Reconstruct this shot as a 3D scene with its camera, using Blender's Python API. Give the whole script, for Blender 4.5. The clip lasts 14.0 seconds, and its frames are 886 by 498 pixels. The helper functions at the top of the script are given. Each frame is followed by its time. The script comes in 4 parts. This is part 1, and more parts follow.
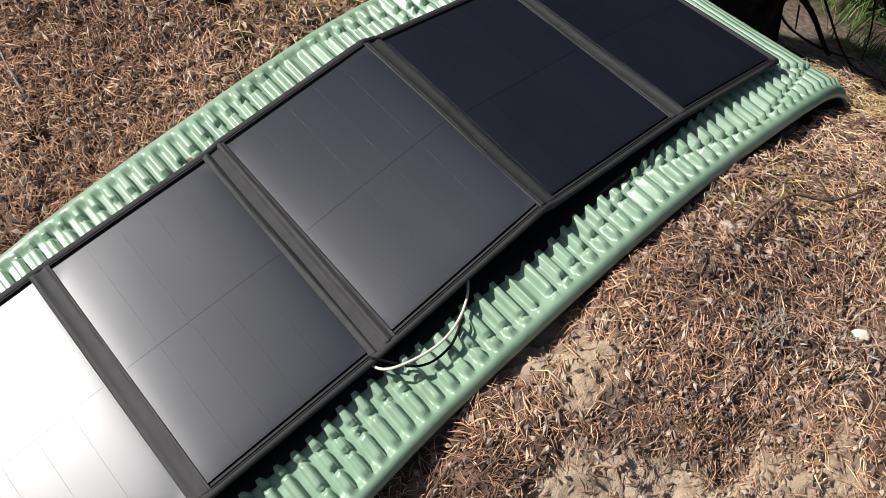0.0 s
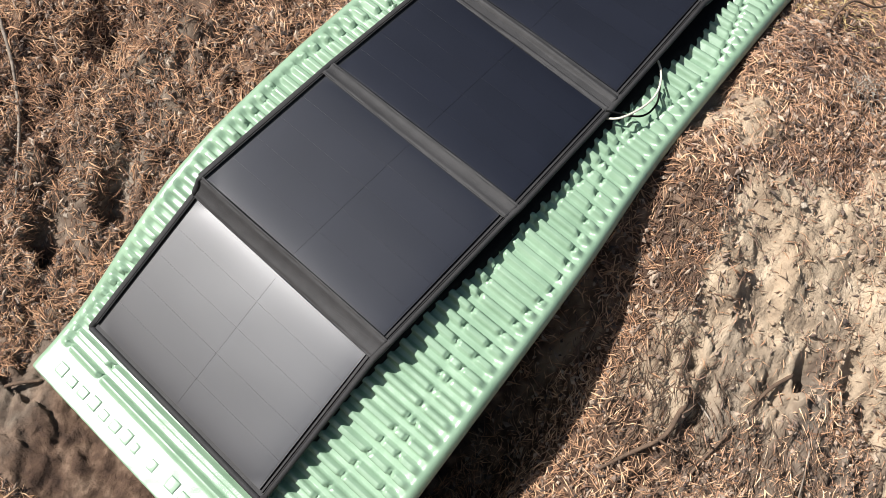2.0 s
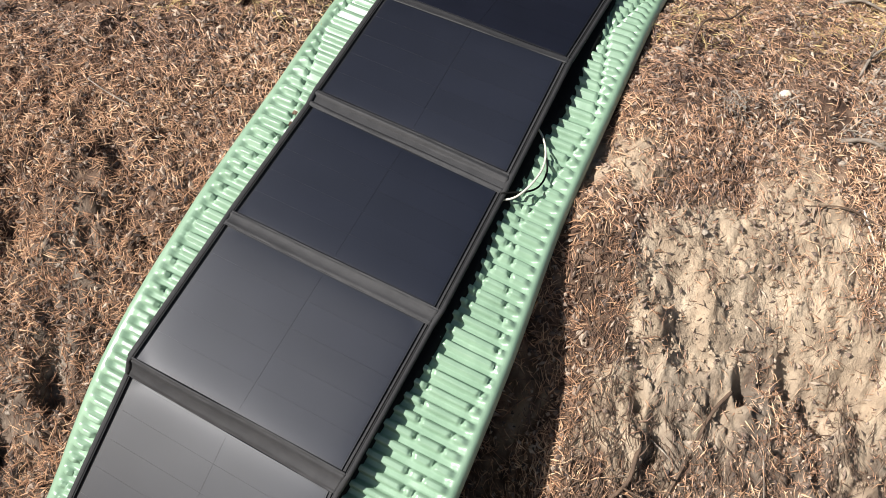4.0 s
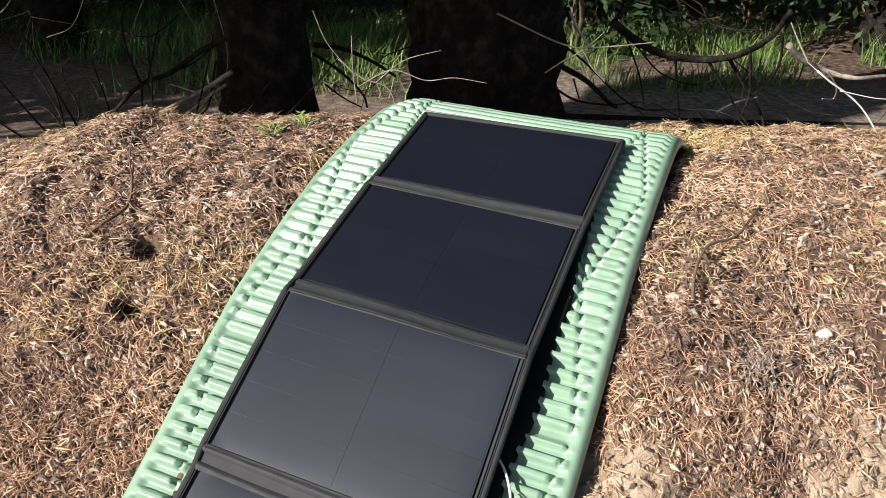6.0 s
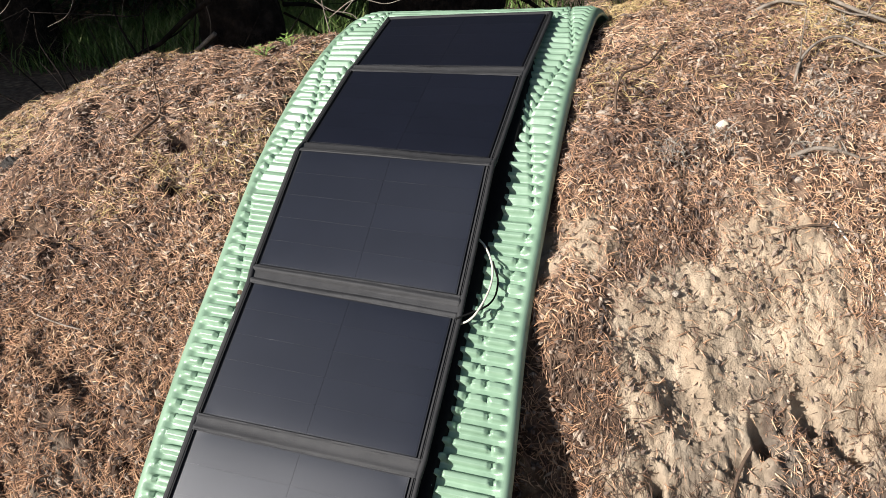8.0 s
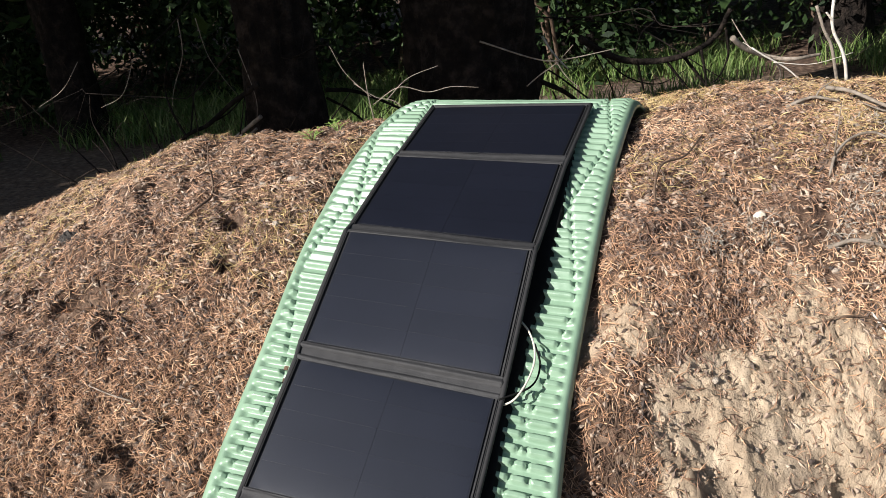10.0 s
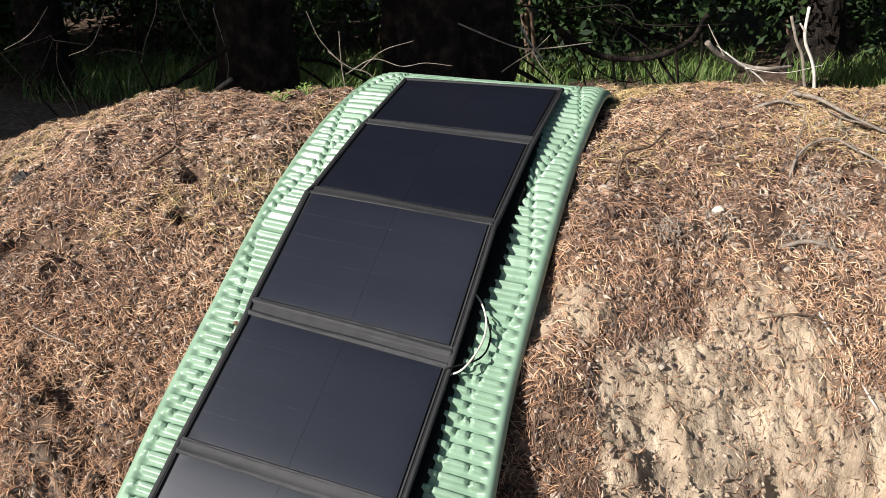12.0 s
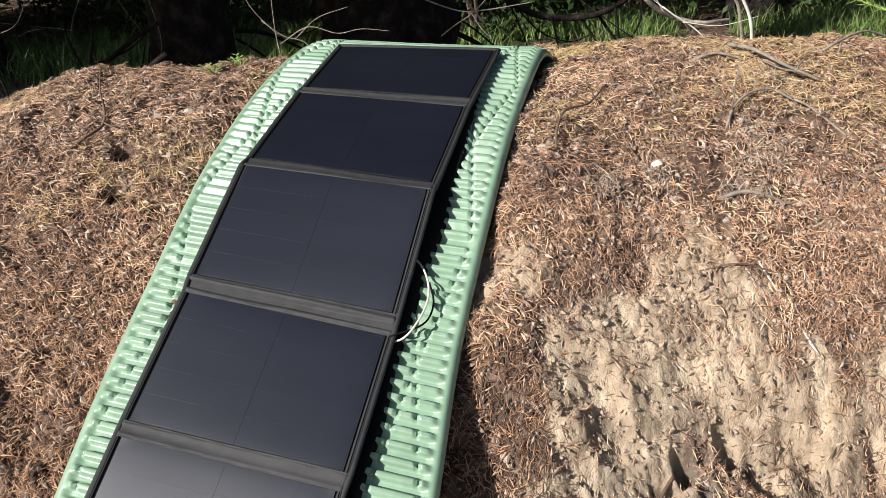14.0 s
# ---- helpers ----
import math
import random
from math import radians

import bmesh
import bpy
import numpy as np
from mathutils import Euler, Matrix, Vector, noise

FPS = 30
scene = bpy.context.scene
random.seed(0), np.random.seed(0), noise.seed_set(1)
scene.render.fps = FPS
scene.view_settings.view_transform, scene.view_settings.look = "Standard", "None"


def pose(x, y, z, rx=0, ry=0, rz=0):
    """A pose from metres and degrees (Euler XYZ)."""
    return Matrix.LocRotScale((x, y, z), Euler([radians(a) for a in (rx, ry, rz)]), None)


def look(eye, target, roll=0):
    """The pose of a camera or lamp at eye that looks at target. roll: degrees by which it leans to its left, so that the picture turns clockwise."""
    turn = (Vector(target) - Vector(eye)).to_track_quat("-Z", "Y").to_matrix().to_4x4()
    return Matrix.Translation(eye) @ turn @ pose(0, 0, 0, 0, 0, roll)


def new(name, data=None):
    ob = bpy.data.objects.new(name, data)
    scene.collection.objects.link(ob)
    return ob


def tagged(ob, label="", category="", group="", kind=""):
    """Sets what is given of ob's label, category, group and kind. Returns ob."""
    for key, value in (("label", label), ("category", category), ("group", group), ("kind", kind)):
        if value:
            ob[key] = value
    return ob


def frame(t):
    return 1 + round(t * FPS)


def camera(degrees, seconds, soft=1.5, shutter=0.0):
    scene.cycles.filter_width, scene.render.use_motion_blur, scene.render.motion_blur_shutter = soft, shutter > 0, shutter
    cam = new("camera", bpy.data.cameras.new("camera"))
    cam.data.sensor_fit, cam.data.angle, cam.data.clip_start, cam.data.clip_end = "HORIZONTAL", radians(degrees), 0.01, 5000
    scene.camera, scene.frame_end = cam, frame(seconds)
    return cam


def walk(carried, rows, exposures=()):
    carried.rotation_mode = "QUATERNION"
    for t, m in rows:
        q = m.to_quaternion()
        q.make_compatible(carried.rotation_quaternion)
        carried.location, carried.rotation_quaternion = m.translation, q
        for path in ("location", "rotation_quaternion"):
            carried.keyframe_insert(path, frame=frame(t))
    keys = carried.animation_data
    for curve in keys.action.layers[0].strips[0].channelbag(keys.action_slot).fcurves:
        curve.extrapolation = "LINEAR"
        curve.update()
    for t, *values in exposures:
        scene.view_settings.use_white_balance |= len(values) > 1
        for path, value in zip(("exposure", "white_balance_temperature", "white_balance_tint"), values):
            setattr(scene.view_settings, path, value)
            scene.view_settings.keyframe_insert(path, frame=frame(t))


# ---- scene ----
cam = camera(52.3, 14.0, soft=0.82)
PATH = [
    (0, (0.8037, -0.3529, 1.3528), (0.4663, 1.2082, 0.1485), 22.18),
    (0.5, (0.8479, -0.4751, 1.3530), (0.5573, 1.2166, 0.3274), 17.09),
    (1, (0.8528, -0.6283, 1.3028), (0.5152, 1.0937, 0.3442), 15.16),
    (1.5, (0.6899, -0.7768, 1.2214), (0.4501, 0.9715, 0.2803), 16.64),
    (1.8, (0.5765, -0.8796, 1.1186), (0.4284, 0.8634, 0.1501), 20.49),
    (2, (0.5222, -0.9204, 1.0743), (0.4734, 0.7910, 0.0428), 22.90),
    (2.2, (0.5042, -0.9582, 1.0247), (0.4738, 0.7532, -0.0097), 23.97),
    (4.3, (0.5229, -0.8399, 1.2879), (0.5091, 0.8871, 0.2791), 7.86),
    (4.5, (0.5890, -0.8083, 1.3172), (0.5118, 0.9233, 0.3200), 5.79),
    (5, (0.6109, -0.6632, 1.3361), (0.5937, 1.1299, 0.4511), 5.97),
    (5.5, (0.6586, -0.4778, 1.3766), (0.6009, 1.3116, 0.4862), 5.41),
    (6, (0.6389, -0.3907, 1.3993), (0.5576, 1.3981, 0.5075), 1.20),
    (6.5, (0.5761, -0.4299, 1.3979), (0.5828, 1.3141, 0.4200), -1.21),
    (6.9, (0.5894, -0.5142, 1.4247), (0.6667, 1.2061, 0.4069), -2.28),
    (7, (0.5897, -0.5268, 1.3788), (0.7067, 1.2118, 0.3981), -1.37),
    (7.5, (0.6479, -0.6811, 1.3417), (0.7538, 1.0992, 0.4361), -1.93),
    (8, (0.6565, -0.7888, 1.3339), (0.5955, 0.9887, 0.4200), -6.85),
    (8.5, (0.6344, -0.8315, 1.3482), (0.5284, 0.9636, 0.4720), -4.49),
    (8.7, (0.6310, -0.8425, 1.3665), (0.4966, 0.9921, 0.5802), -7.83),
    (10.8, (0.6157, -0.8139, 1.3345), (0.6320, 1.0407, 0.5846), -0.24),
    (11, (0.5933, -0.8227, 1.3279), (0.6121, 1.0084, 0.5243), 2.25),
    (11.5, (0.6207, -0.8388, 1.3219), (0.5875, 0.9751, 0.4797), -0.73),
    (12, (0.6300, -0.8350, 1.3204), (0.6153, 1.0114, 0.5513), -0.42),
    (12.5, (0.6342, -0.8318, 1.3241), (0.6342, 1.0091, 0.5427), 0.50),
    (13, (0.6534, -0.8244, 1.3149), (0.6708, 1.0057, 0.5086), -1.17),
    (13.5, (0.6684, -0.8249, 1.3148), (0.7084, 1.0216, 0.5477), -3.35),
    (14, (0.6583, -0.8241, 1.3088), (0.7348, 0.9921, 0.4753), -2.06),
]
LIGHT = [(0, 0.52), (1.0, 0.78), (2.2, 0.82), (4.5, 0.82), (5.0, 0.87), (6.5, 1.06), (8.5, 0.80), (11.0, 0.83), (14.0, 0.78)]
walk(cam, [(t, look(eye, target, roll)) for t, eye, target, roll in PATH], LIGHT)

# ---- world, sun, exposure ----
SUN = Vector((-0.684, -0.516, 0.515)).normalized()
world = bpy.data.worlds.new("world")
scene.world = world
world.use_nodes = True
wn = world.node_tree
sky = wn.nodes.new("ShaderNodeTexSky")
sky.sky_type = "NISHITA"
sky.sun_disc = False
sky.sun_elevation = math.asin(SUN.z)
sky.sun_rotation = math.atan2(SUN.x, SUN.y)
wn.links.new(sky.outputs[0], wn.nodes["Background"].inputs[0])
wn.nodes["Background"].inputs[1].default_value = 0.05
lamp = bpy.data.lights.new("sun", "SUN")
lamp.energy, lamp.angle, lamp.color = 5.0, radians(0.53), (1.0, 0.97, 0.945)
sun = new("sun", lamp)
sun.matrix_world = look(SUN * 30, (0, 0, 0))


# ---- small helpers ----
def vnoise(x, y, seed=0):
    """Smooth value noise on arrays, 0 to 1, one cell a unit."""
    xi, yi = np.floor(x).astype(np.int64), np.floor(y).astype(np.int64)
    fx, fy = x - xi, y - yi
    fx, fy = fx * fx * (3 - 2 * fx), fy * fy * (3 - 2 * fy)

    def h(a, b):
        n = (a * 374761393 + b * 668265263 + seed * 974711) & 0x7FFFFFFF
        n = ((n ^ (n >> 13)) * 1274126177) & 0x7FFFFFFF
        return ((n ^ (n >> 16)) & 0xFFFF) / 65535.0

    return (h(xi, yi) * (1 - fx) + h(xi + 1, yi) * fx) * (1 - fy) + (h(xi, yi + 1) * (1 - fx) + h(xi + 1, yi + 1) * fx) * fy


def fbm(x, y, size, octaves=3, seed=0):
    total, gain = 0, 1.0
    for o in range(octaves):
        total = total + gain * (vnoise(x / size * 2 ** o, y / size * 2 ** o, seed + o) - 0.5)
        gain *= 0.5
    return total


def step(a, b, v):
    t = np.clip((v - a) / (b - a), 0, 1)
    return t * t * (3 - 2 * t)


def mesh_of(name, verts, faces, material, smooth=True):
    """A mesh from an array of corners and one array of equal-sided faces (or a list of them)."""
    me = bpy.data.meshes.new(name)
    groups = faces if isinstance(faces, list) else [faces]
    groups = [np.asarray(g, dtype=np.int32) for g in groups if len(g)]
    loops = np.concatenate([g.ravel() for g in groups])
    sizes = np.concatenate([np.full(len(g), g.shape[1], dtype=np.int32) for g in groups])
    me.vertices.add(len(verts))
    me.vertices.foreach_set("co", np.asarray(verts, dtype=np.float32).ravel())
    me.loops.add(len(loops))
    me.loops.foreach_set("vertex_index", loops)
    me.polygons.add(len(sizes))
    me.polygons.foreach_set("loop_start", np.concatenate([[0], np.cumsum(sizes)[:-1]]).astype(np.int32))
    me.polygons.foreach_set("use_smooth", np.full(len(sizes), smooth))
    me.update(calc_edges=True)
    me.materials.append(material)
    return me


def part(name, me, parent, label=""):
    """Links a mesh as one part of a thing."""
    ob = new(name, me)
    ob.parent = parent
    return tagged(ob, label)


def grid_faces(n, m, offset=0):
    """Quads of a grid of n rows by m columns."""
    i = np.arange((n - 1) * m).reshape(n - 1, m)[:, :-1].ravel() + offset
    return np.stack([i, i + 1, i + m + 1, i + m], axis=1)


def tube(points, radii, sides=8, rough=0.0, seed=0):
    """Corners and faces of a round rod along points, capped at both ends."""
    pts = np.asarray(points, float)
    rad = np.broadcast_to(np.asarray(radii, float), (len(pts),))
    tan = np.gradient(pts, axis=0)
    tan /= np.linalg.norm(tan, axis=1)[:, None] + 1e-9
    ref = np.array([0.0, 0, 1]) if abs(tan[0][2]) < 0.9 else np.array([1.0, 0, 0])
    rng = np.random.default_rng(seed)
    verts = []
    for p, t, r in zip(pts, tan, rad):
        a = np.cross(t, ref)
        a /= np.linalg.norm(a) + 1e-9
        b = np.cross(t, a)
        ang = np.arange(sides) * 2 * np.pi / sides
        rr = r * (1 + rough * (rng.random(sides) - 0.5))
        verts.append(p + (np.cos(ang) * rr)[:, None] * a + (np.sin(ang) * rr)[:, None] * b)
    verts = np.concatenate(verts)
    n = len(pts)
    quads = []
    for i in range(n - 1):
        for k in range(sides):
            quads.append((i * sides + k, i * sides + (k + 1) % sides, (i + 1) * sides + (k + 1) % sides, (i + 1) * sides + k))
    tris = []
    for base, tip, flip in ((0, pts[0], True), ((n - 1) * sides, pts[-1], False)):
        c = len(verts)
        verts = np.vstack([verts, tip])
        for k in range(sides):
            t = (base + k, base + (k + 1) % sides, c)
            tris.append(t[::-1] if flip else t)
    return verts, [np.array(quads), np.array(tris)]


def joined(pieces):
    """Several (corners, [quads, tris]) as one."""
    vs, qs, ts, n = [], [], [], 0
    for v, (q, t) in pieces:
        vs.append(v)
        qs.append(np.asarray(q) + n)
        ts.append(np.asarray(t) + n)
        n += len(v)
    return np.concatenate(vs), [np.concatenate(qs), np.concatenate(ts)]


def smooth_line(points, n):
    """A smooth curve (Catmull-Rom) through points, n samples evenly along it."""
    p = np.asarray(points, float)
    p = np.vstack([2 * p[0] - p[1], p, 2 * p[-1] - p[-2]])
    out = []
    for i in range(1, len(p) - 2):
        t = np.linspace(0, 1, 24, endpoint=False)[:, None]
        a, b, c, d = p[i - 1:i + 3]
        out.append(0.5 * (2 * b + (c - a) * t + (2 * a - 5 * b + 4 * c - d) * t ** 2 + (3 * b - a - 3 * c + d) * t ** 3))
    out = np.vstack(out + [p[-2:-1]])
    s = np.concatenate([[0], np.cumsum(np.linalg.norm(np.diff(out, axis=0), axis=1))])
    at = np.linspace(0, s[-1], n)
    return np.stack([np.interp(at, s, out[:, k]) for k in range(out.shape[1])], axis=1)


# ---- materials ----
def material(name, colours, size=0.05, rough=0.8, bump=0.3, fine=0.004, metal=0.0, island=0.0, spec=0.5, obj=0.0, ior=1.5):
    """Noise between colours at two scales, with relief; island or obj: how much each piece varies in tone."""
    m = bpy.data.materials.new(name)
    m.use_nodes = True
    t = m.node_tree
    n, l = t.nodes, t.links
    b = n["Principled BSDF"]
    co = n.new("ShaderNodeTexCoord")
    big = n.new("ShaderNodeTexNoise")
    big.inputs["Scale"].default_value = 1 / size
    big.inputs["Detail"].default_value = 5
    big.inputs["Roughness"].default_value = 0.6
    l.new(co.outputs["Object"], big.inputs["Vector"])
    ramp = n.new("ShaderNodeValToRGB")
    e = ramp.color_ramp.elements
    e[0].position, e[1].position = 0.28, 0.72
    while len(e) < len(colours):
        e.new(0.5)
    for k, c in enumerate(colours):
        e[k].position = 0.28 + 0.44 * k / max(1, len(colours) - 1)
        e[k].color = (*c, 1)
    source = big.outputs[0]
    if island or obj:
        if island:
            g = n.new("ShaderNodeNewGeometry").outputs["Random Per Island"]
        else:
            g = n.new("ShaderNodeObjectInfo").outputs["Random"]
        mix = n.new("ShaderNodeMix")
        mix.inputs[0].default_value = island or obj
        l.new(big.outputs[0], mix.inputs[2])
        wide = n.new("ShaderNodeMapRange")
        wide.inputs["To Min"].default_value, wide.inputs["To Max"].default_value = 0.2, 0.8
        l.new(g, wide.inputs["Value"])
        l.new(wide.outputs[0], mix.inputs[3])
        source = mix.outputs[0]
    l.new(source, ramp.inputs[0])
    l.new(ramp.outputs[0], b.inputs["Base Color"])
    small = n.new("ShaderNodeTexNoise")
    small.inputs["Scale"].default_value = 1 / fine
    small.inputs["Detail"].default_value = 3
    l.new(co.outputs["Object"], small.inputs["Vector"])
    bp = n.new("ShaderNodeBump")
    bp.inputs["Strength"].default_value = bump
    bp.inputs["Distance"].default_value = fine
    l.new(small.outputs[0], bp.inputs["Height"])
    l.new(bp.outputs[0], b.inputs["Normal"])
    rr = n.new("ShaderNodeMapRange")
    rr.inputs["To Min"].default_value, rr.inputs["To Max"].default_value = max(0, rough - 0.08), min(1, rough + 0.08)
    l.new(small.outputs[0], rr.inputs["Value"])
    l.new(rr.outputs[0], b.inputs["Roughness"])
    b.inputs["Metallic"].default_value = metal
    b.inputs["Specular IOR Level"].default_value = spec
    b.inputs["IOR"].default_value = ior
    return m


M_FOAM = material("sage_foam", [(0.165, 0.258, 0.172), (0.200, 0.303, 0.206), (0.228, 0.334, 0.230)], 0.05, 0.32, 0.12, 0.002, spec=0.6)
M_FABRIC = material("charcoal_fabric", [(0.019, 0.0185, 0.0190), (0.033, 0.0318, 0.0322)], 0.02, 0.75, 0.5, 0.0012)
M_BINDING = material("black_binding", [(0.012, 0.012, 0.013), (0.022, 0.021, 0.021)], 0.02, 0.8, 0.5, 0.001)
M_LAMINATE = material("laminate", [(0.005, 0.0055, 0.008), (0.007, 0.0075, 0.010)], 0.04, 0.375, 0.06, 0.0012, spec=0.8, ior=1.55)
M_CELL = material("silicon_cell", [(0.0040, 0.0050, 0.0100), (0.0058, 0.0070, 0.0135)], 0.05, 0.375, 0.06, 0.0012, obj=0.3, spec=0.8, ior=1.55)
M_WIRE = material("pale_wire", [(0.55, 0.52, 0.42), (0.66, 0.62, 0.5)], 0.02, 0.4, 0.1, 0.002)
# near-black for the painted panel shadow and for the thin lead
M_SHADE_AND_LEAD = material("shade_and_lead_black", [(0.006, 0.006, 0.006), (0.010, 0.010, 0.0095)], 0.01, 0.92, 0.6, 0.001, spec=0.1)
M_NEEDLE = material("dry_needles", [(0.050, 0.033, 0.027), (0.20, 0.110, 0.067), (0.46, 0.256, 0.142), (0.80, 0.56, 0.35)], 0.22, 0.6, 0.1, 0.002, island=0.55)
M_BIT = material("litter_bits", [(0.05, 0.036, 0.030), (0.21, 0.150, 0.112), (0.43, 0.335, 0.25)], 0.1, 0.85, 0.4, 0.003, island=0.8)
M_STRAW = material("straw_moss", [(0.20, 0.125, 0.055), (0.39, 0.28, 0.110), (0.53, 0.41, 0.20)], 0.2, 0.7, 0.2, 0.003, island=0.7)
M_LICHEN = material("grey_lichen", [(0.22, 0.19, 0.15), (0.38, 0.345, 0.29)], 0.03, 0.9, 0.5, 0.003, island=0.5)
M_CLOD = material("dry_clay_clods", [(0.20, 0.15, 0.10), (0.31, 0.23, 0.155), (0.42, 0.33, 0.23)], 0.08, 0.95, 0.6, 0.004, island=0.4)
M_STONE = material("pale_stone", [(0.22, 0.17, 0.125), (0.42, 0.36, 0.29)], 0.02, 0.85, 0.5, 0.003, obj=0.5)
M_CHIP = material("white_chip", [(0.58, 0.50, 0.37), (0.76, 0.69, 0.55)], 0.02, 0.7, 0.3, 0.002)
M_DEADWOOD = material("grey_deadwood", [(0.10, 0.08, 0.062), (0.22, 0.18, 0.14), (0.34, 0.29, 0.235)], 0.02, 0.85, 0.6, 0.003)
M_BLEACHED = material("bleached_wood", [(0.45, 0.4, 0.33), (0.68, 0.63, 0.55)], 0.02, 0.8, 0.5, 0.003)
M_TWIG = material("brown_twig", [(0.06, 0.038, 0.025), (0.15, 0.095, 0.06)], 0.02, 0.85, 0.6, 0.003)
# black that stands for the shade inside small hollows
M_HOLLOW_SHADE = material("hollow_shade", [(0.012, 0.011, 0.010), (0.05, 0.042, 0.035)], 0.02, 0.9, 0.8, 0.004)
# bark lowered to near black: the shade on trunks and boughs is in the colour
M_SHADED_BARK = material("shaded_pine_bark", [(0.006, 0.005, 0.0045), (0.014, 0.011, 0.009), (0.04, 0.030, 0.024)], 0.05, 0.95, 0.9, 0.012, spec=0.08)
M_GRASS = material("meadow_grass", [(0.045, 0.085, 0.016), (0.095, 0.155, 0.034), (0.24, 0.26, 0.11)], 0.5, 0.6, 0.1, 0.003, island=0.6, spec=0.25)
# leaf greens are darkened to carry part of the wood's shade
M_SHADED_LEAF = material("shaded_leaves", [(0.008, 0.016, 0.006), (0.020, 0.040, 0.011), (0.045, 0.075, 0.02)], 0.4, 0.6, 0.2, 0.01, island=0.6, spec=0.2)
M_PLANT = material("fresh_leaves", [(0.13, 0.22, 0.04), (0.26, 0.36, 0.09)], 0.02, 0.5, 0.2, 0.003, island=0.5)


def ground_material():
    """Needle duff, with bare tan clay on the lower bank and grey ash patches, and dark soil beyond the crest."""
    m = bpy.data.materials.new("bank_soil")
    m.use_nodes = True
    t = m.node_tree
    n, l = t.nodes, t.links
    b = n["Principled BSDF"]
    co = n.new("ShaderNodeTexCoord").outputs["Object"]

    def noise_at(size, detail=5):
        k = n.new("ShaderNodeTexNoise")
        k.inputs["Scale"].default_value, k.inputs["Detail"].default_value = 1 / size, detail
        l.new(co, k.inputs["Vector"])
        return k.outputs[0]

    def ramp(src, stops):
        r = n.new("ShaderNodeValToRGB")
        e = r.color_ramp.elements
        while len(e) < len(stops):
            e.new(0.5)
        for k, (p, c) in enumerate(stops):
            e[k].position, e[k].color = p, (*c, 1)
        l.new(src, r.inputs[0])
        return r.outputs[0]

    def mixed(f, a, c):
        k = n.new("ShaderNodeMix")
        k.data_type = "RGBA"
        l.new(f, k.inputs[0]), l.new(a, k.inputs[6]), l.new(c, k.inputs[7])
        return k.outputs[2]

    duff = ramp(noise_at(0.03, 8), [(0.3, (0.032, 0.020, 0.015)), (0.5, (0.10, 0.062, 0.042)), (0.7, (0.25, 0.17, 0.118))])
    clay = ramp(noise_at(0.05, 8), [(0.28, (0.22, 0.162, 0.112)), (0.5, (0.43, 0.328, 0.226)), (0.72, (0.60, 0.475, 0.34))])
    att = n.new("ShaderNodeAttribute")
    att.attribute_name = "clay"
    ash = ramp(noise_at(0.025, 8), [(0.3, (0.085, 0.068, 0.054)), (0.5, (0.20, 0.162, 0.125)), (0.72, (0.38, 0.32, 0.25))])
    damp = n.new("ShaderNodeAttribute")
    damp.attribute_name = "ash"
    l.new(mixed(damp.outputs["Fac"], mixed(att.outputs["Fac"], duff, clay), ash), b.inputs["Base Color"])
    b.inputs["Roughness"].default_value = 0.95
    b.inputs["Specular IOR Level"].default_value = 0.2
    bp = n.new("ShaderNodeBump")
    bp.inputs["Strength"].default_value, bp.inputs["Distance"].default_value = 0.9, 0.009
    tall = n.new("ShaderNodeMapping")
    tall.inputs["Scale"].default_value = (1.0, 1.0, 0.8)
    l.new(co, tall.inputs["Vector"])
    grit = n.new("ShaderNodeTexNoise")
    grit.inputs["Scale"].default_value, grit.inputs["Detail"].default_value, grit.inputs["Roughness"].default_value = 95, 8, 0.68
    l.new(tall.outputs[0], grit.inputs["Vector"])
    l.new(grit.outputs[0], bp.inputs["Height"])
    l.new(bp.outputs[0], b.inputs["Normal"])
    return m


# ---- the bank ----
PROFILE_Y = np.array([-40, -3.0, -0.6, -0.3, -0.15, -0.05, 0.05, 0.15, 0.25, 0.35, 0.45, 0.55, 0.68, 0.82, 0.97, 1.12, 1.28, 1.5, 1.8, 2.2, 3.0, 6.0, 200])
PROFILE_Z = np.array([-0.3, -0.12, -0.08, -0.05, 0.02, 0.10, 0.19, 0.285, 0.40, 0.525, 0.61, 0.685, 0.76, 0.825, 0.86, 0.868, 0.84, 0.70, 0.48, 0.33, 0.23, 0.18, 0.18])
FINE_Y = np.linspace(-4, 7, 2201)
FINE_Z = np.convolve(np.pad(np.interp(FINE_Y, PROFILE_Y, PROFILE_Z), 10, mode="edge"), np.ones(21) / 21, mode="valid")

# corners of the six stiff sections of the folding panel, foot to head: lower left, lower right, upper left, upper right
SECTIONS = np.array([
    ((0.098, -0.006, 0.184), (0.405, -0.127, 0.154), (0.161, 0.084, 0.385), (0.461, -0.025, 0.347)),
    ((0.167, 0.078, 0.422), (0.472, -0.018, 0.377), (0.242, 0.244, 0.556), (0.546, 0.149, 0.514)),
    ((0.248, 0.264, 0.567), (0.556, 0.163, 0.532), (0.317, 0.437, 0.679), (0.620, 0.341, 0.638)),
    ((0.323, 0.464, 0.695), (0.630, 0.368, 0.659), (0.391, 0.646, 0.810), (0.695, 0.541, 0.790)),
    ((0.398, 0.677, 0.810), (0.702, 0.573, 0.787), (0.471, 0.882, 0.869), (0.773, 0.776, 0.857)),
    ((0.479, 0.903, 0.872), (0.783, 0.803, 0.863), (0.541, 1.122, 0.903), (0.855, 1.019, 0.903)),
])
ACROSS = SECTIONS[:, 1] - SECTIONS[:, 0]
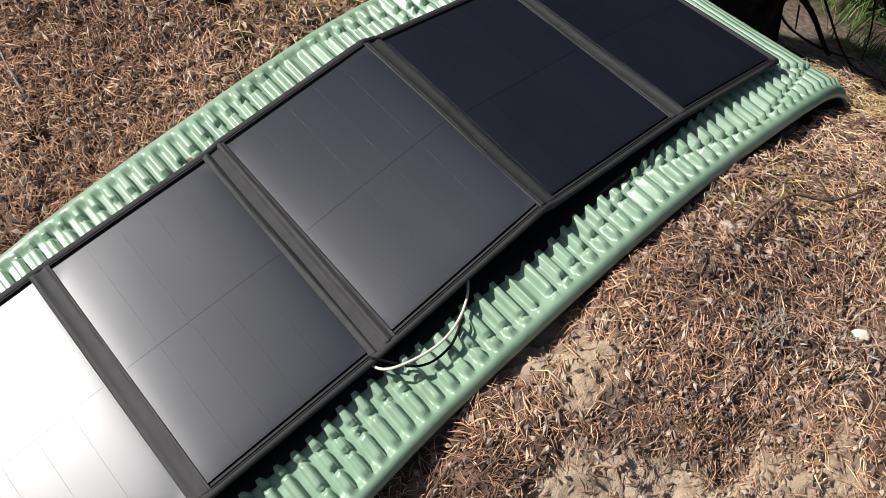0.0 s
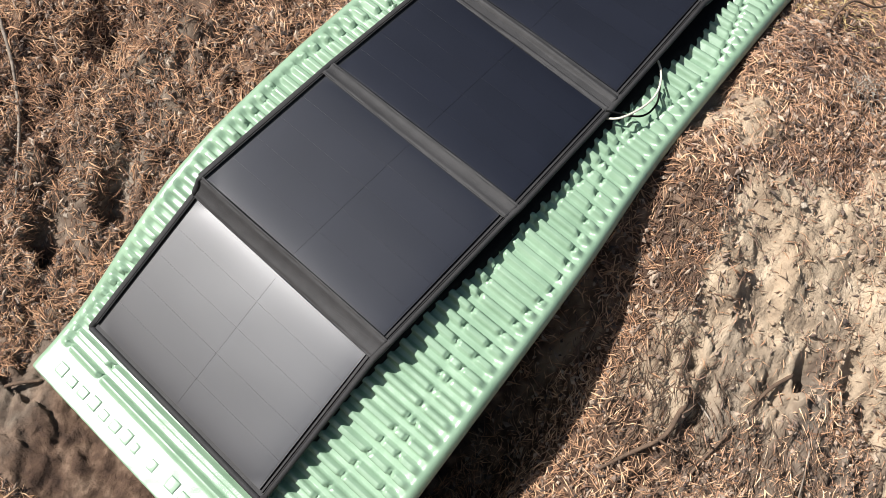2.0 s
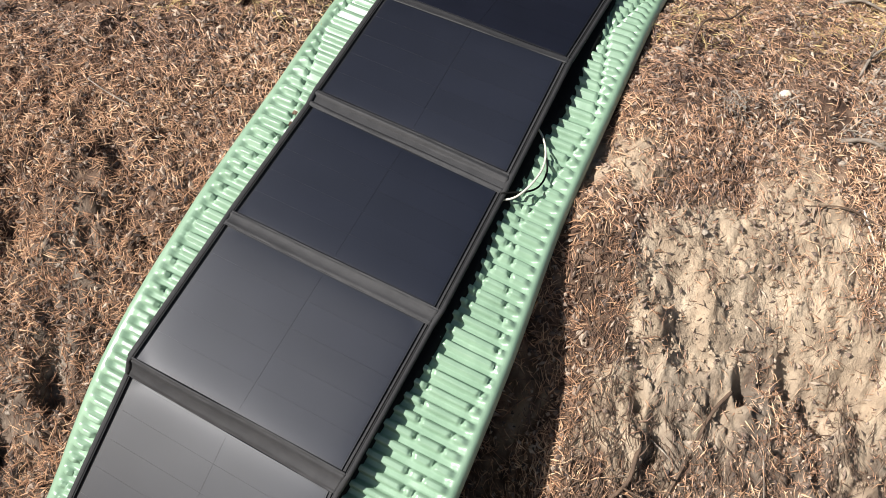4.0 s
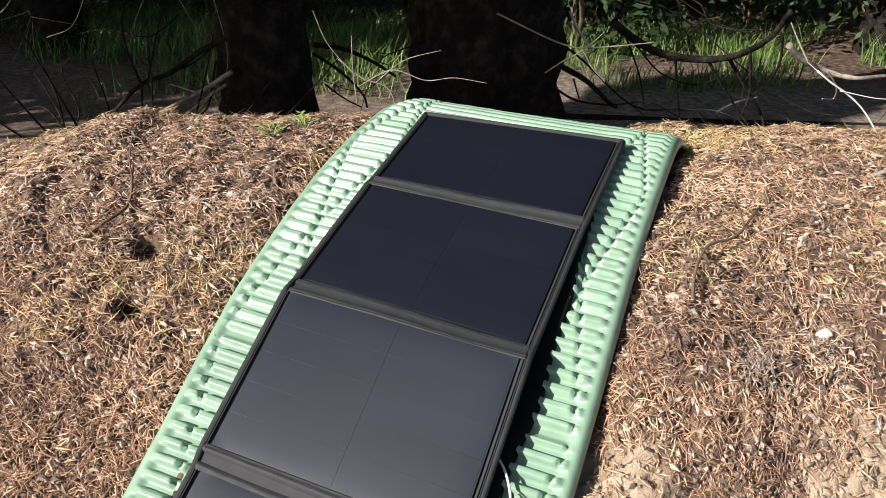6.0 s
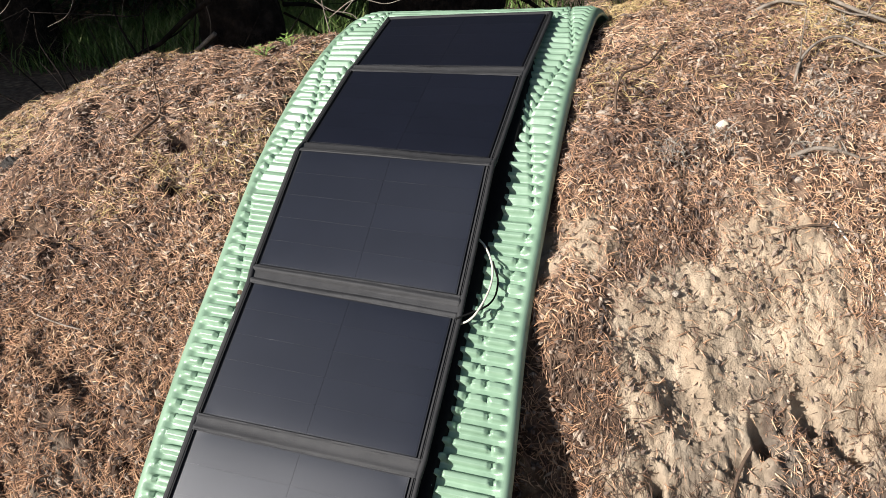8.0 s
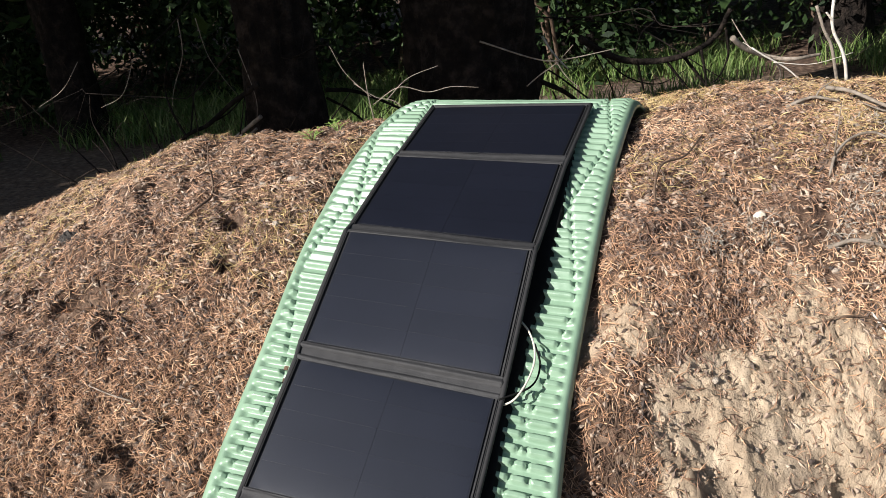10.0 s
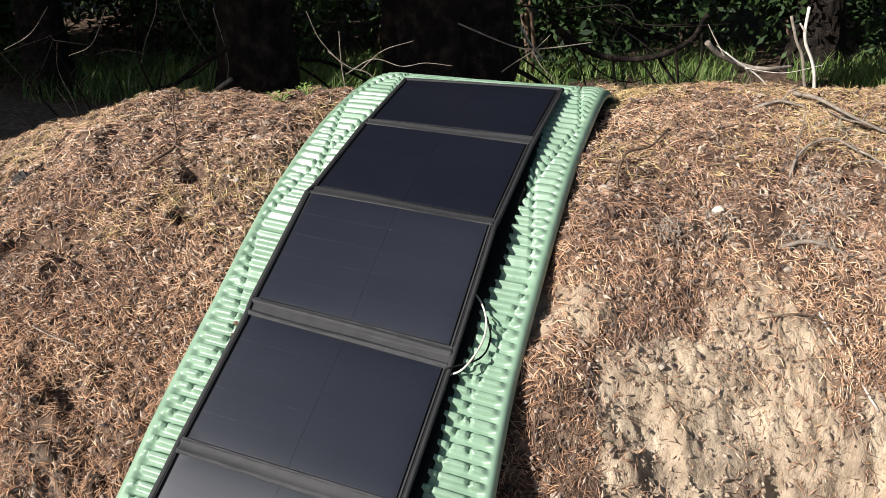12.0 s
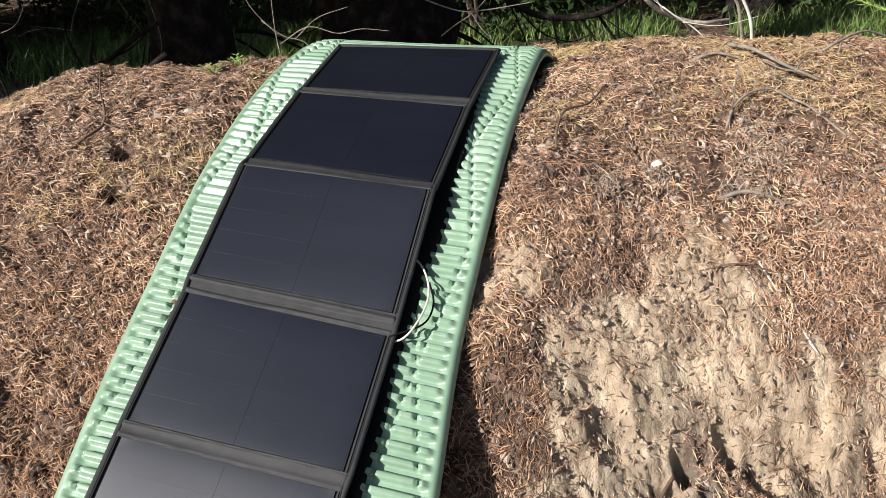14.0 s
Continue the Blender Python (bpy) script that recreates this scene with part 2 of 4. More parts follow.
ACROSS /= np.linalg.norm(ACROSS, axis=1)[:, None]
HEM = 0.009
# centre lines of the hinges, out to the fabric's edges
EL = np.vstack([SECTIONS[0, 0], (SECTIONS[:-1, 2] + SECTIONS[1:, 0]) / 2, SECTIONS[5, 2]]) - HEM * np.vstack([ACROSS[0], ACROSS])
ER = np.vstack([SECTIONS[0, 1], (SECTIONS[:-1, 3] + SECTIONS[1:, 1]) / 2, SECTIONS[5, 3]]) + HEM * np.vstack([ACROSS[0], ACROSS])
PAD_X_Y = np.array([-0.15, 0.0, 0.138, 0.29, 0.49, 0.71, 0.93, 1.16, 1.3])
PAD_X = np.array([-0.05, 0.0, 0.074, 0.162, 0.245, 0.315, 0.39, 0.46, 0.5])
HOLES = [(0.150, 0.774, 0.019, 0.08), (0.156, 0.672, 0.018, 0.08), (-0.066, 0.115, 0.022, 0.16), (0.005, 0.172, 0.024, 0.11), (-0.205, 0.650, 0.016, 0.05), (1.03, 0.49, 0.03, 0.02), (1.070, 0.292, 0.016, 0.10), (1.147, 0.328, 0.019, 0.10), (1.225, 0.296, 0.014, 0.07), (1.292, 0.331, 0.018, 0.06), (1.40, 0.333, 0.018, 0.06), (0.889, 0.222, 0.012, 0.06),
         (1.19, 0.315, 0.022, 0.06), (1.26, 0.345, 0.025, 0.07), (1.31, 0.36, 0.018, 0.04), (1.15, 0.325, 0.014, 0.03), (1.225, 0.325, 0.018, 0.03), (1.11, 0.30, 0.016, 0.03), (1.045, 0.515, 0.02, 0.02), (0.93, 0.20, 0.02, 0.03), (-0.04, 0.62, 0.03, 0.03), (0.02, 0.40, 0.03, 0.03), (-0.10, 0.30, 0.04, 0.05)]


def clay_mask(x, y):
    """1 on the bare clay of the lower bank, 0 on the needle litter."""
    d = np.hypot((x - 1.34) / 0.42, (y - 0.40) / 0.12)
    d = np.minimum(d, np.hypot((x - 1.03) / 0.12, (y - 0.37) / 0.10))
    d = np.minimum(d, np.hypot((x - 0.84) / 0.14, (y - 0.22) / 0.06) + 0.4)
    d = np.minimum(d, np.hypot((x - 0.89) / 0.13, (y - 0.31) / 0.09) + 0.25)
    d = np.minimum(d, np.hypot((x - 0.1) / 0.8, (y + 0.28) / 0.14) + 0.35)
    d = d + 1.45 * fbm(x, y, 0.16, 5, 11) + 0.5 * fbm(x, y, 0.03, 3, 12)
    return 1 - step(0.62, 1.22, d)


def ground_z(x, y, detail=True):
    x, y = np.asarray(x, float), np.asarray(y, float)
    back = 0.28 * np.clip(x - 1.0, 0, 0.8) * (1 - step(0.25, 0.6, y)) * step(-0.4, 0.0, y)
    z = np.interp(y - back, FINE_Y, FINE_Z)
    z = z - 0.36 * np.clip(-0.06 - x, 0, 1.2) * step(0.35, 0.95, y) * (1 - step(1.5, 2.6, y))
    z = z - 0.05 * np.clip(x - 1.35, 0, 3) * step(0.4, 0.9, y) * (1 - step(1.5, 2.6, y))
    xl = np.interp(y, PAD_X_Y, PAD_X)
    under = step(xl - 0.02, xl + 0.06, x) * (1 - step(xl + 0.475, xl + 0.54, x)) * (1 - step(1.2, 1.32, y)) * step(-0.25, -0.1, y)
    gutter = np.exp(-(((x - xl - 0.40) / 0.12) ** 2)) * (1 - step(0.85, 1.05, y))
    z = z - under * (0.034 * step(0.45, 0.75, y) + 0.012 * gutter)
    z = z + 0.075 * np.exp(-(((x - xl - 0.19) / 0.17) ** 4)) * step(-0.10, 0.12, y) * (1 - step(0.40, 0.62, y))
    z = z - 0.34 * np.exp(-(((x - 0.60 - 0.25 * (y - 0.17)) / 0.145) ** 2 + ((y - 0.11) / 0.15) ** 2) ** 3)
    z = z + 0.030 * np.exp(-(((x - xl - 0.555) / 0.060) ** 2)) * step(0.25, 0.31, y) * (1 - step(0.38, 0.50, y))
    foot = step(-0.40, -0.02, x) * (1 - step(0.5, 0.68, x)) * (1 - step(0.08, 0.26, y)) * step(-0.4, -0.2, y)
    z = z - foot * 0.24 * np.clip(z + 0.06, 0, 1) - 0.07 * np.exp(-(((x - 0.50) / 0.12) ** 2 + ((y + 0.17) / 0.08) ** 2))
    z = z - 0.02 * np.exp(-(((x - xl) / 0.05) ** 2)) * step(0.6, 0.8, y) * (1 - step(1.1, 1.25, y)) - 0.02 * np.exp(-(((x - xl - 0.53) / 0.06) ** 2)) * step(0.75, 0.9, y) * (1 - step(1.2, 1.3, y))
    z = z + 0.085 * np.exp(-(((x - 0.83) / 0.12) ** 2 + ((y - 0.33) / 0.15) ** 2)) + 0.05 * np.exp(-(((x - 0.90) / 0.13) ** 2 + ((y - 0.58) / 0.12) ** 2))
    near = step(-3, -1.5, y) * (1 - step(2.5, 4, y))
    z = z + near * (0.03 * fbm(x, y, 0.35, 2, 3))
    z = z + (1 - near) * 0.12 * fbm(x, y, 1.8, 3, 5)
    z = z - 0.13 * np.exp(-((((x + 0.115 + 0.4 * (y - 0.645)) / 0.052) ** 2 + ((y - 0.645) / 0.022) ** 2) ** 2))
    if detail:
        clay = clay_mask(x, y)
        near = near * step(-1.0, -0.65, x) * (1 - step(1.9, 2.3, x)) * step(-0.8, -0.35, y) * (1 - step(1.45, 1.9, y))
        z = z + near * (1 - 0.5 * clay) * (0.022 * fbm(x, y, 0.07, 3, 7) + 0.014 * fbm(x, y, 0.022, 2, 9))
        z = z + near * clay * (0.007 * fbm(x, y * 1.6, 0.035, 4, 21) + 0.006 * fbm(x, y * 1.6, 0.011, 3, 22))
        z = z - near * clay * 0.009 * np.exp(-(fbm(x, y * 1.6, 0.14, 4, 31) / 0.018) ** 2)
        z = z - near * clay * 0.003 * np.exp(-(fbm(x, y * 1.6, 0.05, 3, 33) / 0.03) ** 2)
        z = z - near * clay * 0.007 * np.exp(-(fbm(x, y * 0.8, 0.055, 3, 43) / 0.030) ** 2) * (0.4 + 1.6 * vnoise(x / 0.05, y / 0.05, 47))
        z = z - near * clay * 0.010 * (0.10 - np.abs(fbm(x, y * 0.9, 0.028, 3, 45)))
        ledge = step(0.82, 0.95, x) * (1 - step(0.315, 0.35, y + 0.12 * fbm(x, y, 0.12, 3, 23)))
        z = z - near * ledge * 0.034 * step(-0.1, 0.1, y)
        rugged = (1 - step(0.0, 0.25, x)) * (1 - step(0.35, 0.55, y)) * step(-0.2, 0.0, y)
        rugged = np.maximum(rugged, step(0.78, 0.92, x) * (1 - step(0.27, 0.37, y)) * step(-0.2, 0.0, y))
        z = z + rugged * near * (0.066 * (np.abs(fbm(x, y * 1.5, 0.06, 4, 27)) - 0.12) + 0.014 * fbm(x, y * 1.5, 0.014, 3, 28))
        for hx, hy, r, d in HOLES:
            z = z - d * np.exp(-(((x - hx) / r) ** 2 + ((y - hy) / r) ** 2) ** 1.5)
    return z


def spaced(lo, hi, fine, edge_lo, edge_hi):
    """Even steps from lo to hi, then growing steps out to the edges."""
    mid = np.arange(lo, hi, fine)
    out, d, v = [], fine, hi
    while v < edge_hi:
        out.append(v)
        d *= 1.13
        v += d
    low, d, v = [], fine, lo
    while v > edge_lo:
        d *= 1.13
        v -= d
        low.append(v)
    return np.array(low[::-1] + list(mid) + out)


def ground():
    xs, ys = spaced(-0.55, 1.72, 0.0034, -600, 600), spaced(-0.28, 1.32, 0.0029, -600, 600)
    gx, gy = np.meshgrid(xs, ys)
    gz = ground_z(gx, gy)
    me = mesh_of("ground", np.stack([gx, gy, gz], -1).reshape(-1, 3), grid_faces(len(ys), len(xs)), ground_material())
    a = me.attributes.new("clay", "FLOAT", "POINT")
    a.data.foreach_set("value", clay_mask(gx, gy).astype(np.float32).ravel())
    a = me.attributes.new("ash", "FLOAT", "POINT")
    grey = step(0.86, 1.0, gx) * (1 - step(0.275, 0.335, gy + 0.12 * fbm(gx, gy, 0.12, 3, 23)))
    grey = np.maximum(grey, (1 - step(-0.02, 0.10, gx)) * (1 - step(0.20, 0.36, gy + 0.2 * fbm(gx, gy, 0.2, 3, 24))))
    grey = grey * step(-0.45, -0.15, gy) * step(-0.9, -0.6, gx) * (1 - step(1.9, 2.3, gx))
    path = (0.35 + 0.5 * step(0.3, 1.2, gx)) * step(1.7, 2.2, gy) * (1 - step(3.6, 4.2, gy))
    a.data.foreach_set("value", np.maximum(path, grey * (0.15 + 0.85 * vnoise(gx / 0.05, gy / 0.04, 25))).astype(np.float32).ravel())
    tagged(new("ground", me), "steep earth bank of brown needle duff and bare tan clay", "ground", kind="structure")


ground()


# ---- the sleeping pad ----

def pad_lines():
    """Left and right edge of the pad, from foot to head, sampled evenly."""
    guide_l = np.vstack([EL[:3], [(0.319, 0.461, 0.697), (0.389, 0.684, 0.800), (0.471, 0.905, 0.867), (0.541, 1.132, 0.901)]])
    guide_r = np.vstack([ER[:3], [(0.627, 0.349, 0.662), (0.701, 0.568, 0.782), (0.777, 0.799, 0.854), (0.856, 1.026, 0.901)]])
    a = guide_r - guide_l
    a /= np.linalg.norm(a, axis=1)[:, None]
    left = guide_l - np.array([0.047, 0.060, 0.072, 0.081, 0.094, 0.110, 0.104])[:, None] * a
    right = guide_r + np.array([0.150, 0.142, 0.119, 0.104, 0.101, 0.096, 0.090])[:, None] * a
    drop = np.array([0.022, 0.033, 0.026, 0.026, 0.018, 0.014, 0.014])
    sag = np.array([0.030, 0.040, 0.046, 0.044, 0.034, 0.026, 0.020])
    up = np.gradient((guide_l + guide_r) / 2, axis=0)
    up /= np.linalg.norm(up, axis=1)[:, None]
    nrm = np.cross(a, up)
    left = left - drop[:, None] * nrm
    right = right - sag[:, None] * nrm
    foot = 0.112
    head = np.array([0.040, 0.118, -0.008])
    tail = np.array([0.030, 0.055, -0.035])
    down = np.array([0.26, 0.60, 0.76]) * foot
    left = np.vstack([left[0] - down, left, left[-1] + head * 0.85 + (0.02, 0, 0), left[-1] + head * 0.85 + tail + (0.03, 0, 0)])
    right = np.vstack([right[0] - down, right, right[-1] + head + (0, 0, 0.004), right[-1] + head + tail])
    return smooth_line(left, 700), smooth_line(right, 700)


PAD_L, PAD_R = pad_lines()
PAD_LEN = float(np.sum(np.linalg.norm(np.diff((PAD_L + PAD_R) / 2, axis=0), axis=1)))
PAD_W = 0.515


def pad_point(u, s, h):
    """The place at u metres from the left edge, s metres from the foot, h above the foam's valley."""
    k = np.clip(s / PAD_LEN, 0, 1) * (len(PAD_L) - 1)
    i = np.clip(np.floor(k).astype(int), 0, len(PAD_L) - 2)
    f = (k - i)[..., None]
    l = PAD_L[i] * (1 - f) + PAD_L[i + 1] * f
    r = PAD_R[i] * (1 - f) + PAD_R[i + 1] * f
    a = r - l
    t = (PAD_L[i + 1] + PAD_R[i + 1]) - (PAD_L[i] + PAD_R[i])
    nrm = np.cross(a, t)
    nrm /= np.linalg.norm(nrm, axis=-1)[..., None]
    w = (u / PAD_W)[..., None]
    wave = 0.004 * np.sin(s * 9 + 3 * u / PAD_W)
    wave = wave + 0.003 * np.exp(-(((u - 0.355) / 0.055) ** 2)) * step(0.16, 0.32, s) * (1 - step(1.30, 1.50, s))
    return l + a * w + nrm * (h + wave)[..., None]


def sleeping_pad():
    thing = tagged(new("sleeping_pad"), "sage green foam sleeping pad with moulded ridges, draped over the bank", "sleeping pad")
    nu, ns = 170, 860
    u, s = np.meshgrid(np.linspace(0, PAD_W, nu), np.linspace(0, PAD_LEN, ns))
    pitch = 0.0225
    ph = (s / pitch) % 1.0
    ridge = np.clip((np.cos(2 * np.pi * (ph - 0.5)) + 0.20) * 1.6, 0, 1)
    ridge = ridge * ridge * (3 - 2 * ridge)
    # two grooves a side wander across the ridges and cross one another
    turn = ((s - 1.01) / 0.45) % 1.0
    lanes = np.zeros_like(u)
    for side in (u, PAD_W - u):
        for way in (0.018 + 0.085 * turn, 0.103 - 0.085 * turn):
            lanes = np.maximum(lanes, np.exp(-((side - way) / 0.0030) ** 6))
    weld = np.exp(-(((s - 1.01) / 0.010) ** 4))
    edge = np.minimum(np.minimum(u, PAD_W - u), np.minimum(s + 0.012, PAD_LEN - s))
    inside = step(0.012, 0.024, np.minimum(u, PAD_W - u)) * step(0.050, 0.056, s) * step(0.03, 0.045, PAD_LEN - s)
    h = 0.0112 * ridge * (1 - 0.78 * lanes) * (1 - 0.75 * weld)
    h = inside * h + (1 - inside) * 0.0050
    h = h - 0.009 * (1 - np.clip(edge / 0.010, 0, 1)) ** 2
    h = h + 0.0012 * fbm(u, s, 0.03, 3, 40)
    top = pad_point(u, s, h).reshape(-1, 3)
    mu, ms = 24, 120
    bu, bs = np.meshgrid(np.linspace(0.001, PAD_W - 0.001, mu), np.linspace(0.001, PAD_LEN - 0.001, ms))
    low = pad_point(bu, bs, np.full_like(bu, -0.011)).reshape(-1, 3)
    idx = np.arange(nu * ns).reshape(ns, nu)
    ring = np.concatenate([idx[0, :], idx[1:, -1], idx[-1, -2::-1], idx[-2:0:-1, 0]])
    fu, fs = u.reshape(-1)[ring], s.reshape(-1)[ring]
    mid = pad_point(fu + np.sign(fu - PAD_W / 2) * 0.0015 * ((fu < 0.001) | (fu > PAD_W - 0.001)), fs, np.full_like(fu, -0.0075))
    rim = pad_point(fu, fs, np.full_like(fu, -0.011))
    n0 = len(top)
    n1 = n0 + len(ring)
    k = np.arange(len(ring))
    k2 = (k + 1) % len(ring)
    sides = np.concatenate([np.stack([ring[k], n0 + k, n0 + k2, ring[k2]], 1), np.stack([n0 + k, n1 + k, n1 + k2, n0 + k2], 1)])
    verts = np.concatenate([top, mid, rim, low])
    faces = np.concatenate([grid_faces(ns, nu), sides, grid_faces(ms, mu, n1 + len(ring))[:, ::-1]])
    part("foam", mesh_of("foam", verts, faces, M_FOAM), thing)
    # raised marks of the moulded lettering along the foot, as plain bars
    at = 0.035
    for k, (w, gap) in enumerate([(0.017, 0.008), (0.014, 0.007), (0.016, 0.007), (0.015, 0.007), (0.014, 0.007), (0.016, 0.007), (0.014, 0.007), (0.010, 0.022),
                                  (0.012, 0.022), (0.017, 0.007), (0.015, 0.007), (0.014, 0.007), (0.013, 0.007), (0.020, 0.007), (0.018, 0.008), (0.015, 0.007), (0.016, 0.007), (0.014, 0.007)]):
        tall = (0.018, 0.014, 0.015)[k % 3]
        g = np.array([0, 0.02, 0.12, 0.88, 0.98, 1])
        cu, cs = np.meshgrid(at + w * g, 0.017 + tall * g)
        inner = np.zeros((6, 6))
        inner[1:5, 1:5], inner[2:4, 2:4] = 0.7, 1
        v = pad_point(cu, cs, 0.0045 + 0.0016 * inner).reshape(-1, 3)
        part("embossed_mark", mesh_of("embossed_mark", v, grid_faces(6, 6), M_FOAM), thing)
        at += w + gap
    return thing


sleeping_pad()


# ---- the folding solar panel ----
def on_section(k, u, v, h):
    """A place on section k: u and v from 0 to 1 across and up it, h above it; its borders roll down a little."""
    a, b, c, d = SECTIONS[k]
    n = np.cross(b - a + d - c, c - a + d - b)
    n /= np.linalg.norm(n)
    wide, tall = np.linalg.norm(b - a), np.linalg.norm(c - a)
    roll = np.exp(-np.clip(u, 0, 1) * wide / 0.018) + np.exp(-np.clip(1 - u, 0, 1) * wide / 0.018)
    roll = roll + np.exp(-np.clip(v, 0, 1) * tall / 0.018) + np.exp(-np.clip(1 - v, 0, 1) * tall / 0.018)
    swell = 0.0022 - 0.0012 * np.clip(roll, 0, 1.2) + 0.0005 * fbm(u + k, v, 0.5, 2, 80 + k)
    u, v = u[..., None], v[..., None]
    return (a + (b - a) * u) * (1 - v) + (c + (d - c) * u) * v + n * (h + swell)[..., None]


def slab(k, u0, u1, v0, v1, h0, h1, nu, nv, bevel):
    """A thin plate on a section with sloped edges."""
    us, vs = np.linspace(u0, u1, nu), np.linspace(v0, v1, nv)
    tu, tv = np.meshgrid(np.clip(us, u0 + bevel, u1 - bevel), np.clip(vs, v0 + bevel, v1 - bevel))
    bu, bv = np.meshgrid(us, vs)
    top = on_section(k, tu, tv, np.full_like(tu, h1)).reshape(-1, 3)
    low = on_section(k, bu, bv, np.full_like(bu, h0)).reshape(-1, 3)
    idx = np.arange(nu * nv).reshape(nv, nu)
    ring = np.concatenate([idx[0, :], idx[1:, -1], idx[-1, -2::-1], idx[-2:0:-1, 0]])
    n, m = nu * nv, len(ring)
    i = np.arange(m)
    i2 = (i + 1) % m
    sides = np.stack([2 * n + i, ring + n, ring[i2] + n, 2 * n + i2], 1)
    return np.concatenate([top, low, top[ring]]), np.concatenate([grid_faces(nv, nu), sides, grid_faces(nv, nu, n)[:, ::-1]])


def sheet(surface, lower, rows, cols):
    """Two facing grids closed along their rim."""
    idx = np.arange(rows * cols).reshape(rows, cols)
    ring = np.concatenate([idx[0, :], idx[1:, -1], idx[-1, -2::-1], idx[-2:0:-1, 0]])
    nxt, m = np.roll(ring, -1), rows * cols
    faces = np.concatenate([grid_faces(rows, cols), np.stack([ring, ring + m, nxt + m, nxt], 1), grid_faces(rows, cols, m)[:, ::-1]])
    return np.concatenate([surface.reshape(-1, 3), lower.reshape(-1, 3)]), faces


def hem_lines():
    """Left and right edge of the fabric, foot to head: each section's ends and the hinge between."""
    left, right = [], []
    for k, (a, b, c, d) in enumerate(SECTIONS):
        up = (c - a) / np.linalg.norm(c - a)
        out = ACROSS[k] * HEM
        low = 0.009 * up if k == 0 else 0 * up
        top = 0.009 * up if k == 5 else 0 * up
        left += [a - out - low, c - out + top]
        right += [b + out - low, d + out + top]
    return np.array(left), np.array(right)


def solar_panel():
    thing = tagged(new("folding_solar_panel"), "unfolded portable solar panel in charcoal fabric, lying on the foam pad", "solar panel")
    sl, sr = hem_lines()
    n, cols = len(sl), 24
    tan = np.gradient((sl + sr) / 2, axis=0)
    nr = np.cross(sr - sl, tan)
    nr /= np.linalg.norm(nr, axis=1)[:, None]
    w = np.linspace(0, 1, cols)[None, :, None]
    top = sl[:, None] + (sr - sl)[:, None] * w - nr[:, None] * 0.0005
    v, f = sheet(top, top - nr[:, None] * 0.006, n, cols)
    part("backing_fabric", mesh_of("backing_fabric", v, f, M_FABRIC, smooth=False), thing, "charcoal woven fabric backing")
    # sewn edge binding along both long sides and both ends
    for name, line in (("edge_binding", sl), ("edge_binding", sr), ("end_binding", np.linspace(sl[0], sr[0], 9)), ("end_binding", np.linspace(sl[-1], sr[-1], 9))):
        fine = []
        for p, q in zip(line[:-1], line[1:]):
            fine += [p + (q - p) * f for f in np.linspace(0, 1, 6, endpoint=False)]
        fine.append(line[-1])
        v, f = tube(np.array(fine) - (0, 0, 0.001), 0.0046, 8)
        part(name, mesh_of(name, v, f, M_BINDING), thing, "black sewn edge binding")
    # the six stiff sections, foot to head
    for k in range(6):
        v, f = slab(k, 0.002, 0.998, 0.002, 0.998, -0.002, 0.0014, 60, 50, 0.004)
        section = part("section", mesh_of("section", v, f, M_LAMINATE), thing, "black laminated solar section with a satin sheen")
        rows = 5
        for c in range(2):
            for r in range(rows):
                u0, u1 = (0.012, 0.4994) if c == 0 else (0.5006, 0.988)
                v0, v1 = 0.014 + 0.972 * r / rows, 0.014 + 0.972 * (r + 1) / rows - 0.0007
                v, f = slab(k, u0, u1, v0, v1, 0.0012, 0.0017, 30, 12, 0.0003)
                part("solar_cell", mesh_of("solar_cell", v, f, M_CELL), section)
        # double row of stitching down both long hems
        for uu in (-0.010, -0.018, 1.010, 1.018):
            v, f = slab(k, uu - 0.0022, uu + 0.0022, 0.005, 0.995, -0.002, 0.0030, 2, 40, 0.0006)
            part("seam", mesh_of("seam", v, f, M_BINDING), section)
    # fabric hinges: a flat stitched band, but for the wide loose pleat in the middle
    for k in range(5):
        c, d, a, b = SECTIONS[k, 2], SECTIONS[k, 3], SECTIONS[k + 1, 0], SECTIONS[k + 1, 1]
        out = (ACROSS[k] + ACROSS[k + 1]) / 2
        up = (a + b - c - d) / np.linalg.norm(a + b - c - d)
        tall = np.linalg.norm(a - c)
        pu, pv = np.meshgrid(np.linspace(-0.02, 1.02, 90), np.linspace(0, 1, 30))
        nn = np.cross(out, up)
        nn /= np.linalg.norm(nn)
        over = 0.001
        low = (c - up * over)[None, None] + (d - c) * pu[..., None]
        high = (a + up * over)[None, None] + (b - a) * pu[..., None]
        wave = 0.0010 * np.sin(pu * 7 + k * 1.9) + 0.0010 * fbm(pu, pv * 0.3, 0.25, 3, 90 + k)
        if k == 2:
            shape = 0.0035 * np.exp(-(((pv - 0.80 + 0.10 * pu) / 0.13) ** 2)) + 0.0026 * np.exp(-(((pv - 0.16 + 0.06 * np.sin(pu * 5)) / 0.12) ** 2))
            shape = shape - 0.007 * np.exp(-(((pv - 0.46 + 0.10 * (pu - 0.5)) / 0.16) ** 2)) + 0.0025 * np.exp(-(((pv - 0.47 - 0.10 * (pu - 0.3)) / 0.05) ** 2)) * step(0.35, 0.6, pu)
        else:
            shape = 0.0008 * np.exp(-(((pv - 0.82) / 0.12) ** 2)) + 0.0008 * np.exp(-(((pv - 0.18) / 0.12) ** 2)) - 0.0010 * np.exp(-(((pv - 0.5) / 0.25) ** 2))
